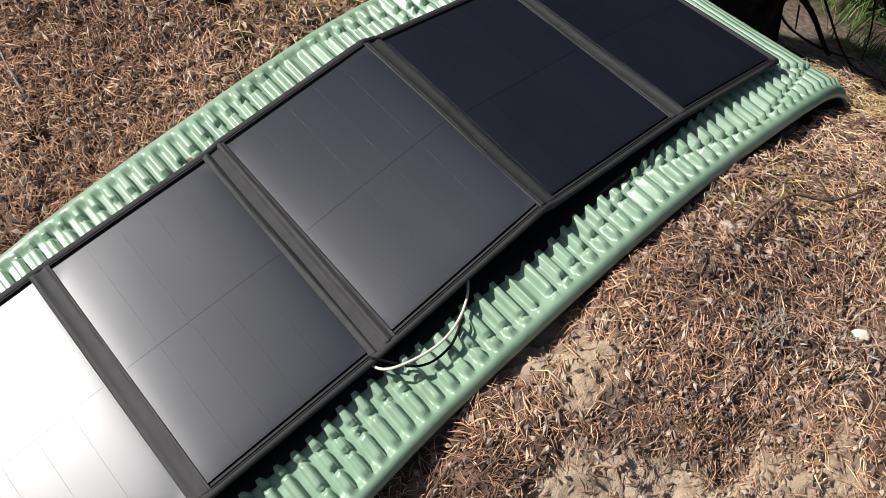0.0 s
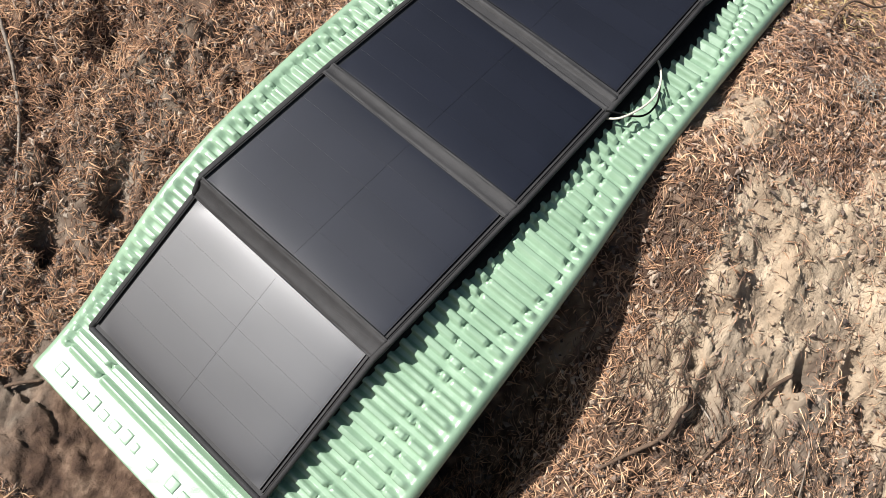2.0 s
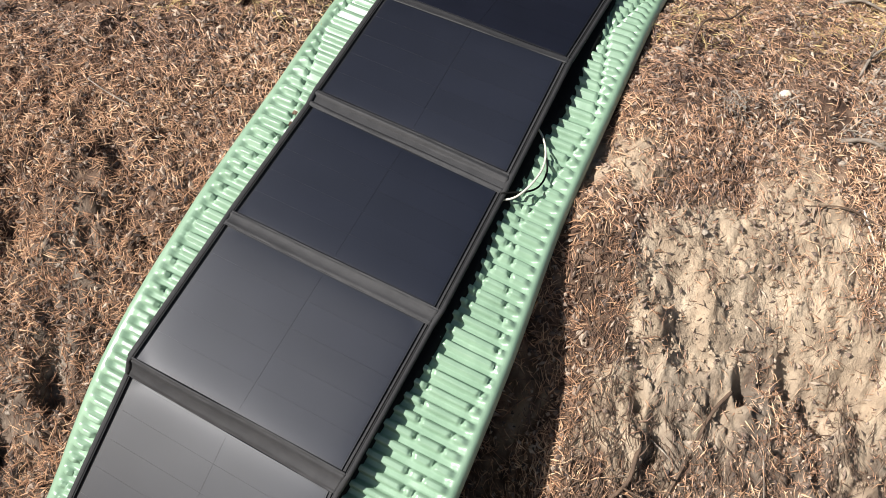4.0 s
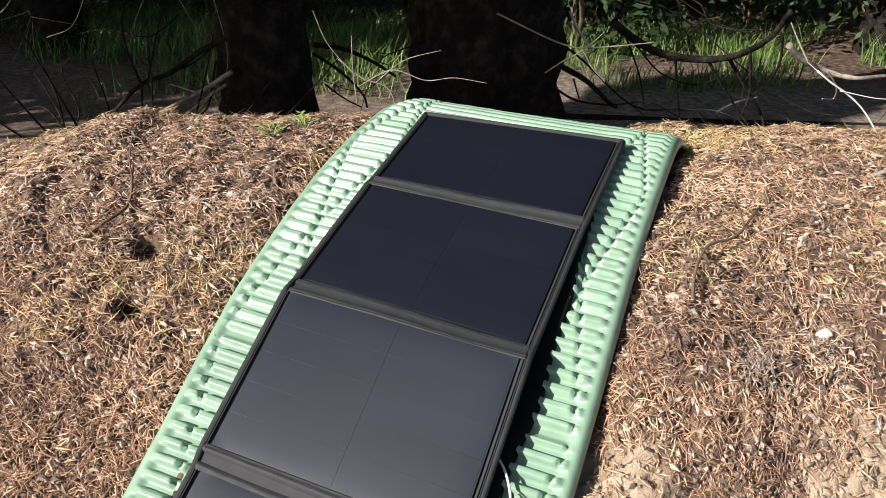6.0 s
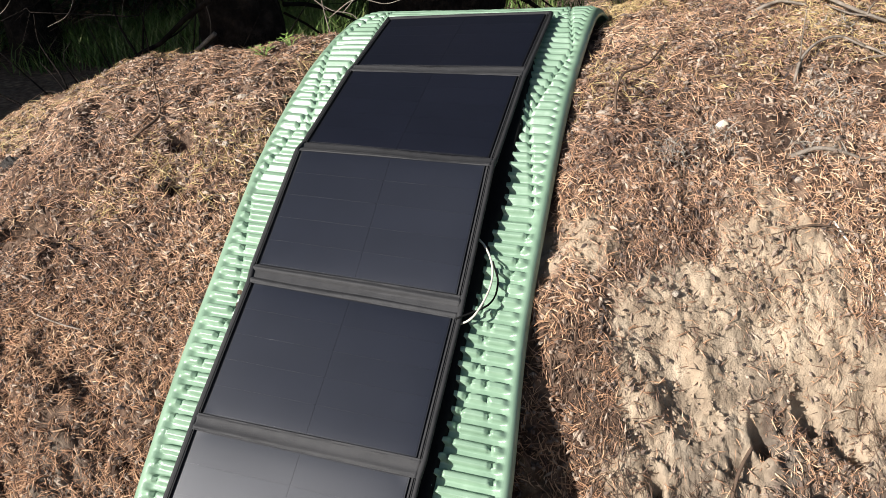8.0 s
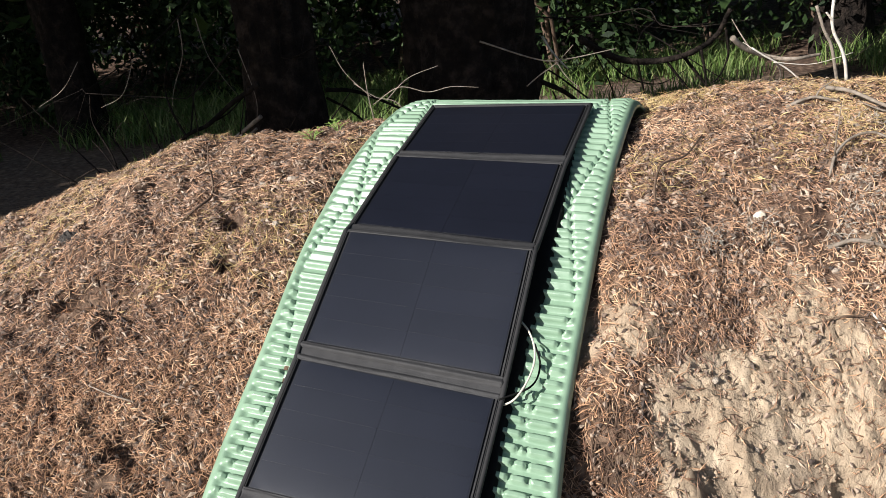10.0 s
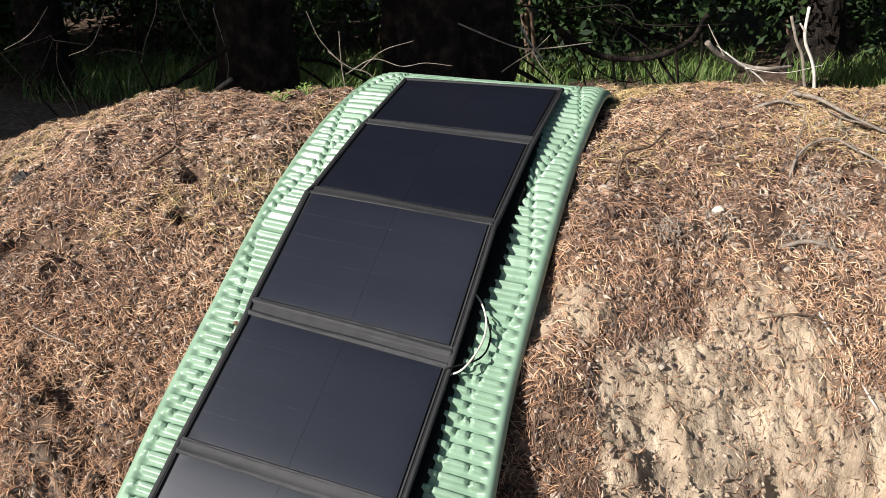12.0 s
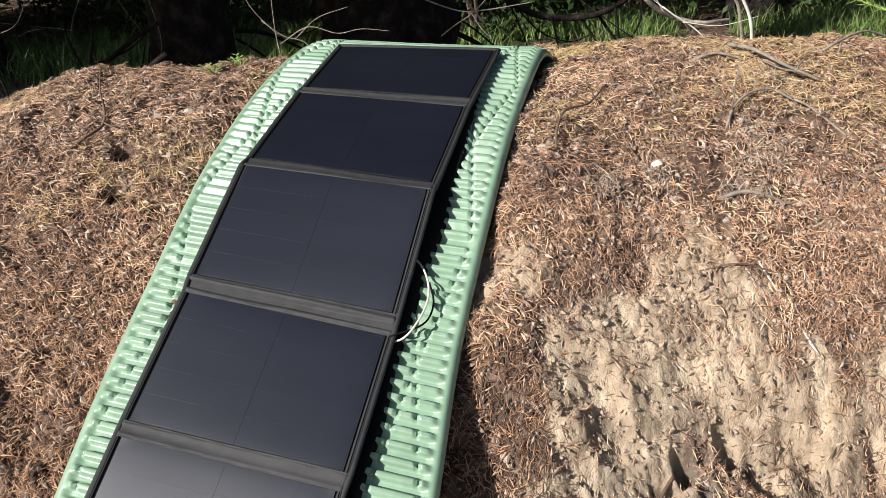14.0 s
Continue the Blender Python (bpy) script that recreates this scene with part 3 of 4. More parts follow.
        # stitches of the two hems
        for at in (0.10, 0.90):
            shape = shape - 0.0008 * np.exp(-(((pv - at) / 0.035) ** 2)) * (0.5 + 0.5 * np.sign(np.sin(pu * 500)))
        face = low + (high - low) * pv[..., None] + nn * (0.0018 + shape + wave)[..., None]
        v, f = sheet(face, face - nn * 0.0035, 30, 90)
        if k == 2:
            part("pleat", mesh_of("pleat", v, f, M_FABRIC), thing, "wide loose charcoal fabric pleat")
        else:
            part("hinge", mesh_of("hinge", v, f, M_FABRIC), thing, "charcoal fabric hinge with stitched hems")
    # black sheet added beneath the right side as the panel's shadow on the pad
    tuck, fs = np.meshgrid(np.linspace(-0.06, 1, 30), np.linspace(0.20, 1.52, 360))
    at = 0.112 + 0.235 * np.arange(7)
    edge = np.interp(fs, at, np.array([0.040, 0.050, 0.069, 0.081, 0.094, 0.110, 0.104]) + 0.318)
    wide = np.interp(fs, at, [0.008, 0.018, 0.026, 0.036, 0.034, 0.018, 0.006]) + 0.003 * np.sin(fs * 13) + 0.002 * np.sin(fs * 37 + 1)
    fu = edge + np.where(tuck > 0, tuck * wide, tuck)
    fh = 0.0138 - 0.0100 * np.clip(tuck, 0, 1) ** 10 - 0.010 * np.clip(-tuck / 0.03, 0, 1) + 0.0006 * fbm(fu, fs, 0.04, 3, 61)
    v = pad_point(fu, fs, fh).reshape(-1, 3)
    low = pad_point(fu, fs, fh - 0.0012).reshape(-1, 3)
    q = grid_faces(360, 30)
    part("shadow_sheet", mesh_of("shadow_sheet", np.concatenate([v, low]), np.concatenate([q, q[:, ::-1] + len(v)]), M_SHADE_AND_LEAD), thing, "black sheet standing in for the panel shadow on the pad")
    return thing


solar_panel()


# ---- the wood beyond the crest ----
def leaves(centre, radii, count, size, seed, clumps=40):
    """Many small leaf blades in uneven clumps inside an ellipsoid."""
    rng = np.random.default_rng(seed)
    c = rng.normal(size=(clumps, 3))
    c /= np.linalg.norm(c, axis=1)[:, None]
    c *= rng.random(clumps)[:, None] ** 0.4 * np.asarray(radii)
    at = c[rng.integers(0, clumps, count)] + rng.normal(size=(count, 3)) * np.asarray(radii) * 0.16
    d = rng.normal(size=(count, 3))
    d /= np.linalg.norm(d, axis=1)[:, None]
    w = np.cross(d, rng.normal(size=(count, 3)))
    w /= np.linalg.norm(w, axis=1)[:, None]
    sz = (size * (0.6 + 0.8 * rng.random(count)))[:, None]
    at = at + np.asarray(centre)
    v = np.stack([at, at + d * sz * 0.5 + w * sz * 0.22, at + d * sz, at + d * sz * 0.5 - w * sz * 0.22], 1).reshape(-1, 3)
    return v, np.arange(count * 4).reshape(-1, 4)


def bark_trunk(x, y, r, height, lean, seed):
    """A tapered trunk with a flared foot and furrowed plates of bark."""
    z0 = float(ground_z(x, y, False)) - 0.15
    n, sides = 70, 64
    zs = np.linspace(0, 1, n) ** 1.6 * height
    ang = np.arange(sides) * 2 * np.pi / sides
    A, Z = np.meshgrid(ang, zs)
    flare = 1 + 0.55 * np.exp(-Z / 0.16) * (1 + 0.3 * np.sin(A * 3 + seed))
    rad = r * flare * (1 - 0.5 * Z / height)
    furrow = np.abs(fbm(A * 2.2, Z * 3.0, 0.55, 4, seed))
    rad = rad * (1 - 0.05 + 0.34 * furrow)
    v = np.stack([x + lean[0] * Z + rad * np.cos(A), y + lean[1] * Z + rad * np.sin(A), z0 + Z], -1).reshape(-1, 3)
    i = np.arange(n * sides).reshape(n, sides)
    q = np.stack([i[:-1], np.roll(i, -1, 1)[:-1], np.roll(i, -1, 1)[1:], i[1:]], -1).reshape(-1, 4)
    return v, q


def limb(start, end, r, seed, sag=0.1, kids=3, wiggle=0.06):
    """A crooked dead branch with side twigs: one joined mesh."""
    rng = np.random.default_rng(seed)
    a, b = np.asarray(start, float), np.asarray(end, float)
    ln = np.linalg.norm(b - a)
    pts = [a + (b - a) * f + rng.normal(size=3) * ln * wiggle * (f > 0) * (f < 1) - np.array([0, 0, sag * np.sin(np.pi * f)]) for f in np.linspace(0, 1, 6)]
    line = smooth_line(pts, 22)
    out = [tube(line, np.linspace(r, r * 0.3, 22), 6, 0.2, seed)]
    for k in range(kids):
        i = rng.integers(5, 20)
        d = rng.normal(size=3) + (b - a) / ln * 0.8 + (0, 0, -0.2)
        d *= ln * (0.18 + 0.25 * rng.random()) / np.linalg.norm(d)
        tw = smooth_line([line[i], line[i] + d * 0.5 + rng.normal(size=3) * 0.02 * ln, line[i] + d], 9)
        out.append(tube(tw, np.linspace(r * 0.45, r * 0.15, 9), 5, 0.1, seed + k))
    return joined(out)


def pine(x, y, r, height, lean, seed, label, crown, limbs):
    thing = tagged(new("pine_tree"), label, "tree")
    v, q = bark_trunk(x, y, r, height, lean, seed)
    part("trunk", mesh_of("trunk", v, q, M_SHADED_BARK), thing)
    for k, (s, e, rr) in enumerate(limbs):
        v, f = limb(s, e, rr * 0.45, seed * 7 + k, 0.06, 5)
        part("dead_limb", mesh_of("dead_limb", v, f, M_SHADED_BARK), thing)
    if crown:
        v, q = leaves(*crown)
        part("crown", mesh_of("crown", v, q, M_SHADED_LEAF, False), thing)
    return thing


pine(0.025, 2.1, 0.122, 6, (-0.02, 0.0), 3, "dark furrowed pine trunk standing just beyond the crest", ((0.0, 2.6, 5.4), (2.0, 1.6, 1.4), 7000, 0.16, 31, 60),
     [((-0.1, 2.0, 0.75), (-0.75, 1.9, 0.35), 0.007), ((-0.1, 2.0, 0.95), (-0.95, 2.1, 0.75), 0.006), ((0.05, 2.0, 1.0), (0.35, 1.75, 0.95), 0.007), ((-0.12, 2.0, 1.2), (-0.7, 1.7, 0.7), 0.006)])
pine(0.63, 2.5, 0.235, 7, (0.01, 0.01), 5, "thick pine trunk with plated bark beyond the head of the pad", ((0.9, 3.2, 5.8), (2.4, 1.8, 1.4), 8000, 0.16, 32, 60),
     [((0.8, 2.45, 0.9), (2.2, 2.3, 0.72), 0.007), ((0.8, 2.5, 0.75), (1.5, 2.2, 0.5), 0.009), ((0.55, 2.4, 0.8), (0.15, 2.2, 0.65), 0.006), ((0.8, 2.4, 1.0), (1.35, 1.9, 0.9), 0.008)])
for k, (x, y, r) in enumerate([(-1.6, 4.2, 0.12), (-0.7, 5.2, 0.16), (1.4, 5.4, 0.13), (2.9, 4.8, 0.15), (0.4, 6.5, 0.18), (-2.6, 5.6, 0.15), (4.2, 6.2, 0.18)]):
    pine(x, y, r, 7, (0.02 * (k % 3 - 1), 0), 20 + k, "dark conifer trunk deep in the shaded wood", ((x, y, 3.4), (1.5, 1.4, 2.4), 5000, 0.2, 60 + k, 50), [])
# unseen trees added at the clearing's edge to cast shade on the wood
for k, (x, y, top, rx, ry, rz, count) in enumerate([(-2.66, 0.06, 3.25, 0.40, 0.40, 0.48, 5000), (-4.42, 0.97, 2.8, 0.8, 0.6, 1.0, 2400), (-5.05, 2.17, 2.7, 1.0, 0.7, 1.2, 4200)]):
    pine(x, y, 0.13, top + 0.8 * rz, (0, 0), 40 + k, "unseen conifer added to shade the wood", ((x, y, top), (rx, ry, rz), count, 0.20, 90 + k, 60), [])


def undergrowth():
    for k in range(16):
        rng = np.random.default_rng(300 + k)
        x, y = -4.0 + 0.56 * k + rng.random() * 0.3, 4.3 + rng.random() * 1.6
        z = float(ground_z(x, y, False))
        thing = tagged(new("bush"), "dark leafy bush in the shade of the wood", "bush", "bushes in the wood")
        stems = [tube(smooth_line([(x, y, z), (x + rng.normal() * 0.15, y + rng.normal() * 0.15, z + 0.5), (x + rng.normal() * 0.4, y + rng.normal() * 0.3, z + 1.1)], 8), np.linspace(0.014, 0.004, 8), 5) for _ in range(4)]
        for v, f in stems:
            part("stem", mesh_of("stem", v, f, M_TWIG), thing)
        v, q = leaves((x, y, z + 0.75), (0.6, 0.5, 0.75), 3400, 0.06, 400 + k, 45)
        part("foliage", mesh_of("foliage", v, q, M_SHADED_LEAF, False), thing)


undergrowth()


def thicket():
    """Taller bushes that close the wood behind."""
    for k in range(20):
        rng = np.random.default_rng(350 + k)
        x, y = -8.5 + 0.9 * k + rng.random() * 0.4, 6.4 + rng.random() * 1.8
        z = float(ground_z(x, y, False))
        thing = tagged(new("bush"), "tall dark bush deep in the wood", "bush", "bushes in the wood")
        for _ in range(4):
            v, f = tube(smooth_line([(x, y, z), (x + rng.normal() * 0.2, y + rng.normal() * 0.2, z + 0.8), (x + rng.normal() * 0.5, y + rng.normal() * 0.4, z + 1.8)], 8), np.linspace(0.02, 0.005, 8), 5)
            part("stem", mesh_of("stem", v, f, M_TWIG), thing)
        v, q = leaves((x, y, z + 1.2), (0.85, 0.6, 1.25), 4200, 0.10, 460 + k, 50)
        part("foliage", mesh_of("foliage", v, q, M_SHADED_LEAF, False), thing)


thicket()


def blades(name, count, where, length, width, mat, seed, label, category, lay=0.25, bend=0.5):
    """Curved grass blades as one mesh."""
    rng = np.random.default_rng(seed)
    x, y = where(rng, count)
    count = len(x)
    z = ground_z(x, y, True)
    az = rng.random(count) * 2 * np.pi
    ln = length * (0.5 + rng.random(count))
    out = np.stack([np.cos(az), np.sin(az), np.zeros(count)], 1)
    side = np.stack([-np.sin(az), np.cos(az), np.zeros(count)], 1) * (width * (0.6 + 0.8 * rng.random(count)))[:, None]
    base = np.stack([x, y, z - 0.005], 1)
    tilt = lay + 0.35 * rng.random(count)
    b1 = base + out * (ln * 0.5 * tilt)[:, None] + np.array([0, 0, 1.0]) * (ln * 0.5)[:, None]
    b2 = base + out * (ln * (tilt + bend * rng.random(count)))[:, None] + np.array([0, 0, 1.0]) * (ln * (0.95 - 0.45 * rng.random(count) * bend))[:, None]
    v = np.stack([base - side, base + side, b1 + side * 0.8, b1 - side * 0.8, b2], 1).reshape(-1, 3)
    o = np.arange(count)[:, None] * 5
    quads, tris = o + np.array([[0, 1, 2, 3]]), o + np.array([[3, 2, 4]])
    return tagged(new(name, mesh_of(name, v, [quads, tris], mat, False)), label, category, kind="stuff")


def meadow_spots(rng, count):
    x, y = -4.5 + 10 * rng.random(count), 2.95 + 2.2 * rng.random(count)
    edge = 3.12 + 0.55 * step(0.2, 1.2, x) + 0.5 * fbm(x, y, 0.8, 3, 79)
    keep = (y > edge) & (fbm(x, y, 0.5, 3, 77) > -0.20 + 0.25 * rng.random(count))
    return x[keep], y[keep]


blades("meadow_grass", 36000, meadow_spots, 0.14, 0.0030, M_GRASS, 501, "tall green grass in the hollow beyond the bank", "grass")


# ---- litter on the bank ----
def on_pad(x, y):
    xl = np.interp(y, PAD_X_Y, PAD_X)
    return (x > xl + 0.01) & (x < xl + 0.54) & (y < 1.22) & (y > -0.16)


def surface_normal(x, y):
    e = 0.012
    gx = (ground_z(x + e, y, False) - ground_z(x - e, y, False)) / (2 * e)
    gy = (ground_z(x, y + e, False) - ground_z(x, y - e, False)) / (2 * e)
    n = np.stack([-gx, -gy, np.ones_like(gx)], 1)
    return n / np.linalg.norm(n, axis=1)[:, None]


def needles(name, count, mat, seed, lo, hi, width, label, spot, stand=0.16, down=0.0):
    """Fallen needles: bent three-sided slivers lying on the bank, as one mesh."""
    rng = np.random.default_rng(seed)
    x, y = spot(rng, count)
    count = len(x)
    n = surface_normal(x, y)
    p = np.stack([x, y, ground_z(x, y)], 1) + n * (0.0005 + 0.006 * rng.random(count) ** 2)[:, None]
    d = rng.normal(size=(count, 3)) + np.array([0, 0, -down])
    d -= n * np.sum(d * n, 1)[:, None]
    d /= np.linalg.norm(d, axis=1)[:, None]
    d += n * (rng.normal(size=count) * stand)[:, None]
    s = np.cross(n, d)
    s /= np.linalg.norm(s, axis=1)[:, None]
    ln = (lo + (hi - lo) * rng.random(count) ** 1.5)[:, None]
    w = (width * (0.6 + 1.1 * rng.random(count) ** 2))[:, None]
    arc = s * (rng.normal(size=count) * 0.08)[:, None] * ln + n * 0.07 * ln
    a, m, b = p - d * ln * 0.5, p + arc, p + d * ln * 0.5
    up = n * w * 0.9
    v = np.stack([a, m - s * w, m + up, m + s * w, b], 1).reshape(-1, 3)
    o = np.arange(count)[:, None] * 5
    tris = np.concatenate([o + np.array([[0, 1, 2]]), o + np.array([[0, 2, 3]]), o + np.array([[1, 4, 2]]), o + np.array([[2, 4, 3]])])
    return tagged(new(name, mesh_of(name, v, tris, mat, False)), label, "needle litter", kind="stuff")


def litter_spots(rng, count):
    x, y = -0.85 + 2.9 * rng.random(count), -0.55 + 2.05 * rng.random(count)
    keep = (~on_pad(x, y)) & (rng.random(count) > 0.82 * clay_mask(x, y)) & (rng.random(count) < 0.35 + 1.3 * (fbm(x, y, 0.2, 3, 55) + 0.4))
    return x[keep], y[keep]


def crest_spots(rng, count):
    x, y = -0.8 + 2.8 * rng.random(count), 0.62 + 0.85 * rng.random(count)
    keep = (~on_pad(x, y)) & (fbm(x, y, 0.25, 3, 66) + 0.35 * (y - 0.98) + 0.18 * (x > 0.9) * step(0.66, 0.86, y) - 0.45 * step(1.25, 1.5, x) > 0.25 - 0.5 * rng.random(count))
    return x[keep], y[keep]


needles("fallen_needles", 330000, M_NEEDLE, 701, 0.008, 0.040, 0.00078, "dry reddish-brown fallen needles covering the bank", litter_spots, 0.27)


def bank_spots(rng, count):
    """The steep lower face, where the same slope holds more litter on less plan."""
    x, y = -0.7 + 2.6 * rng.random(count), -0.25 + 0.85 * rng.random(count)
    keep = (~on_pad(x, y)) & (rng.random(count) > 0.86 * clay_mask(x, y)) & (rng.random(count) < 0.6 + 1.3 * fbm(x, y, 0.12, 3, 57))
    return x[keep], y[keep]


needles("bank_needles", 180000, M_NEEDLE, 705, 0.008, 0.034, 0.00078, "dry brown needles clinging to the steep lower bank", bank_spots, 0.22)
needles("straw_litter", 75000, M_STRAW, 702, 0.012, 0.045, 0.0010, "straw-coloured dead moss and needles along the crest", crest_spots, 0.4)
needles("bank_bits", 30000, M_BIT, 706, 0.005, 0.014, 0.0028, "crumbs of bark and soil on the steep lower bank", bank_spots, 0.4)
needles("litter_bits", 75000, M_BIT, 703, 0.006, 0.021, 0.0029, "crumbs of bark, cone scales and broken twig", litter_spots, 0.35)


def ledge_spots(rng, count):
    """The broken lip of the clay bank, where fine roots hang out."""
    x, y = 0.74 + 0.95 * rng.random(count), 0.10 + 0.26 * rng.random(count)
    keep = (~on_pad(x, y)) & (fbm(x, y, 0.10, 3, 58) > -0.05 + 0.25 * rng.random(count))
    return x[keep], y[keep]


needles("root_fibres", 5200, M_TWIG, 707, 0.015, 0.060, 0.0010, "fine dark roots hanging out of the broken clay bank", ledge_spots, 0.35, 2.5)["category"] = "roots"


def crumbs(name, count, spot, lo, hi, mat, seed, label, category):
    """Small rough lumps lying on the ground, as one mesh."""
    rng = np.random.default_rng(seed)
    x, y = spot(rng, count)
    count = len(x)
    base = np.array([[1, 0, 0], [0, 1, 0], [-1, 0, 0], [0, -1, 0], [0.3, 0.2, 0.8], [0, 0, -0.8]])
    tri = np.array([[0, 1, 4], [1, 2, 4], [2, 3, 4], [3, 0, 4], [1, 0, 5], [2, 1, 5], [3, 2, 5], [0, 3, 5]])
    sz = (lo + (hi - lo) * rng.random(count) ** 3)[:, None, None]
    az = rng.random(count) * 6.28
    ca, sa = np.cos(az), np.sin(az)
    v = base[None] * (0.6 + 0.8 * rng.random((count, 6, 1)))
    v = np.stack([v[..., 0] * ca[:, None] - v[..., 1] * sa[:, None], v[..., 0] * sa[:, None] + v[..., 1] * ca[:, None], v[..., 2]], -1) * sz
    v = v + np.stack([x, y, ground_z(x, y)], 1)[:, None, :] + np.array([0, 0, 1.0]) * sz * 0.25
    return tagged(new(name, mesh_of(name, v.reshape(-1, 3), (np.arange(count)[:, None, None] * 6 + tri[None]).reshape(-1, 3), mat, False)), label, category, kind="stuff")


def clay_spots(rng, count):
    x, y = -0.6 + 2.6 * rng.random(count), -0.5 + 1.1 * rng.random(count)
    keep = (clay_mask(x, y) > 0.25) & (~on_pad(x, y))
    return x[keep], y[keep]


crumbs("clay_crumbs", 26000, clay_spots, 0.0008, 0.0065, M_CLOD, 801, "crumbled dry tan clay clods on the bare bank", "clods")
crumbs("gravel_bits", 1200, litter_spots, 0.002, 0.007, M_STONE, 802, "small pale pebbles among the needles", "pebbles")


# ---- the cable ----
def cable():
    thing = tagged(new("charging_cable"), "thin pale charging cable looped out from under the panel", "cable")
    line = smooth_line([(0.605, 0.352, 0.618), (0.640, 0.334, 0.634), (0.662, 0.345, 0.650), (0.681, 0.378, 0.667), (0.686, 0.410, 0.683), (0.678, 0.445, 0.698), (0.656, 0.480, 0.710)], 40)
    v, f = tube(line, 0.0017, 8)
    part("cord", mesh_of("cord", v, f, M_WIRE), thing)
    line = smooth_line([(0.625, 0.335, 0.640), (0.675, 0.358, 0.645), (0.692, 0.392, 0.660), (0.688, 0.425, 0.680)], 24)
    v, f = tube(line, 0.0016, 6)
    part("thin_lead", mesh_of("thin_lead", v, f, M_SHADE_AND_LEAD), thing, "thin dark lead")


cable()


# ---- sticks, roots and twigs on the bank ----
def laid(points, lift):
    """Points x, y laid on the ground, lifted in the middle."""
    n = len(points)
    return [(x, y, float(ground_z(x, y)) + lift[0] + lift[1] * math.sin(math.pi * k / (n - 1))) for k, (x, y) in enumerate(points)]


def stick(name, label, points, r0, r1, mat, lift=(0.004, 0.006), twigs=0, seed=1):
    thing = tagged(new(name), label, "stick" if name == "stick" else name.replace("_", " "))
    line = smooth_line(laid(points, lift), 8 * len(points))
    v, f = tube(line, np.linspace(r0, r1, len(line)), 8, 0.25, seed)
    part("stem", mesh_of("stem", v, f, mat), thing)
    rng = np.random.default_rng(seed)
    for k in range(twigs):
        i = rng.integers(4, len(line) - 4)
        d = rng.normal(size=3) * 0.02 + (0, 0, 0.008)
        v, f = tube(smooth_line([line[i], line[i] + d * 0.6, line[i] + d * 1.4 + rng.normal(size=3) * 0.006], 8), np.linspace(r1 * 0.9, r1 * 0.4, 8), 5)
        part("side_twig", mesh_of("side_twig", v, f, mat), thing)
    return thing


stick("stick", "straight bleached stick lying on the bare clay", [(1.236, 0.497), (1.316, 0.403)], 0.0016, 0.0022, M_BLEACHED, (0.004, 0.004), 0, 2)
stick("root", "pale curved root arching out of the needles", [(1.256, 0.752), (1.282, 0.794), (1.326, 0.835), (1.368, 0.842), (1.398, 0.819), (1.423, 0.782), (1.475, 0.73)], 0.0030, 0.002, M_DEADWOOD, (0.003, 0.016), 3, 3)
stick("stick", "short grey weathered stick among the needles", [(1.202, 0.604), (1.247, 0.604), (1.295, 0.596), (1.33, 0.584)], 0.0042, 0.0022, M_DEADWOOD, (0.004, 0.004), 2, 4)
stick("twig", "thin forked brown twig standing off the needles", [(0.927, 0.679), (0.936, 0.724), (0.958, 0.763), (1.008, 0.804), (1.059, 0.883)], 0.0024, 0.0016, M_TWIG, (0.006, 0.022), 3, 5)
stick("twig", "thin dark crooked twig on the needle litter", [(0.05, 0.765), (0.079, 0.789), (0.101, 0.843), (0.087, 0.908), (0.068, 0.959)], 0.0026, 0.0020, M_TWIG, (0.005, 0.012), 4, 6)
stick("root", "pale bare root hanging down the bank", [(-0.27, 0.26), (-0.25, 0.239), (-0.212, 0.219), (-0.168, 0.18), (-0.123, 0.12)], 0.003, 0.002, M_DEADWOOD, (0.008, 0.014), 1, 7)
stick("stick", "thin brown stick at the foot of the pad", [(-0.10, -0.11), (-0.021, -0.085), (0.014, -0.059), (0.047, -0.042)], 0.0045, 0.002, M_TWIG, (0.006, 0.006), 1, 8)
stick("root", "brown root running down the clay bank", [(0.915, 0.20), (0.9, 0.168), (0.888, 0.135), (0.844, 0.103), (0.803, 0.069)], 0.004, 0.0025, M_TWIG, (0.006, 0.006), 2, 9)
stick("root", "brown root running down the clay bank", [(1.05, 0.28), (1.016, 0.242), (0.985, 0.19), (0.956, 0.145), (0.954, 0.127)], 0.0032, 0.002, M_TWIG, (0.003, 0.004), 2, 10)
stick("twig", "long thin dark twig lying across the litter", [(1.214, 0.506), (1.297, 0.509), (1.37, 0.507), (1.444, 0.51)], 0.0018, 0.0012, M_TWIG, (0.004, 0.004), 2, 11)
stick("stick", "bleached stick on the crest of the bank", [(1.258, 1.001), (1.31, 1.003), (1.363, 0.995)], 0.004, 0.0025, M_DEADWOOD, (0.006, 0.006), 1, 12)
stick("stick", "dark broken stick on the crest of the bank", [(1.362, 1.063), (1.383, 0.99), (1.43, 0.93), (1.50, 0.915)], 0.0045, 0.003, M_DEADWOOD, (0.012, 0.02), 2, 13)
stick("stick", "pale branched stick on the crest of the bank", [(1.53, 0.985), (1.589, 1.018), (1.66, 1.064), (1.75, 1.10)], 0.003, 0.002, M_DEADWOOD, (0.014, 0.02), 3, 14)
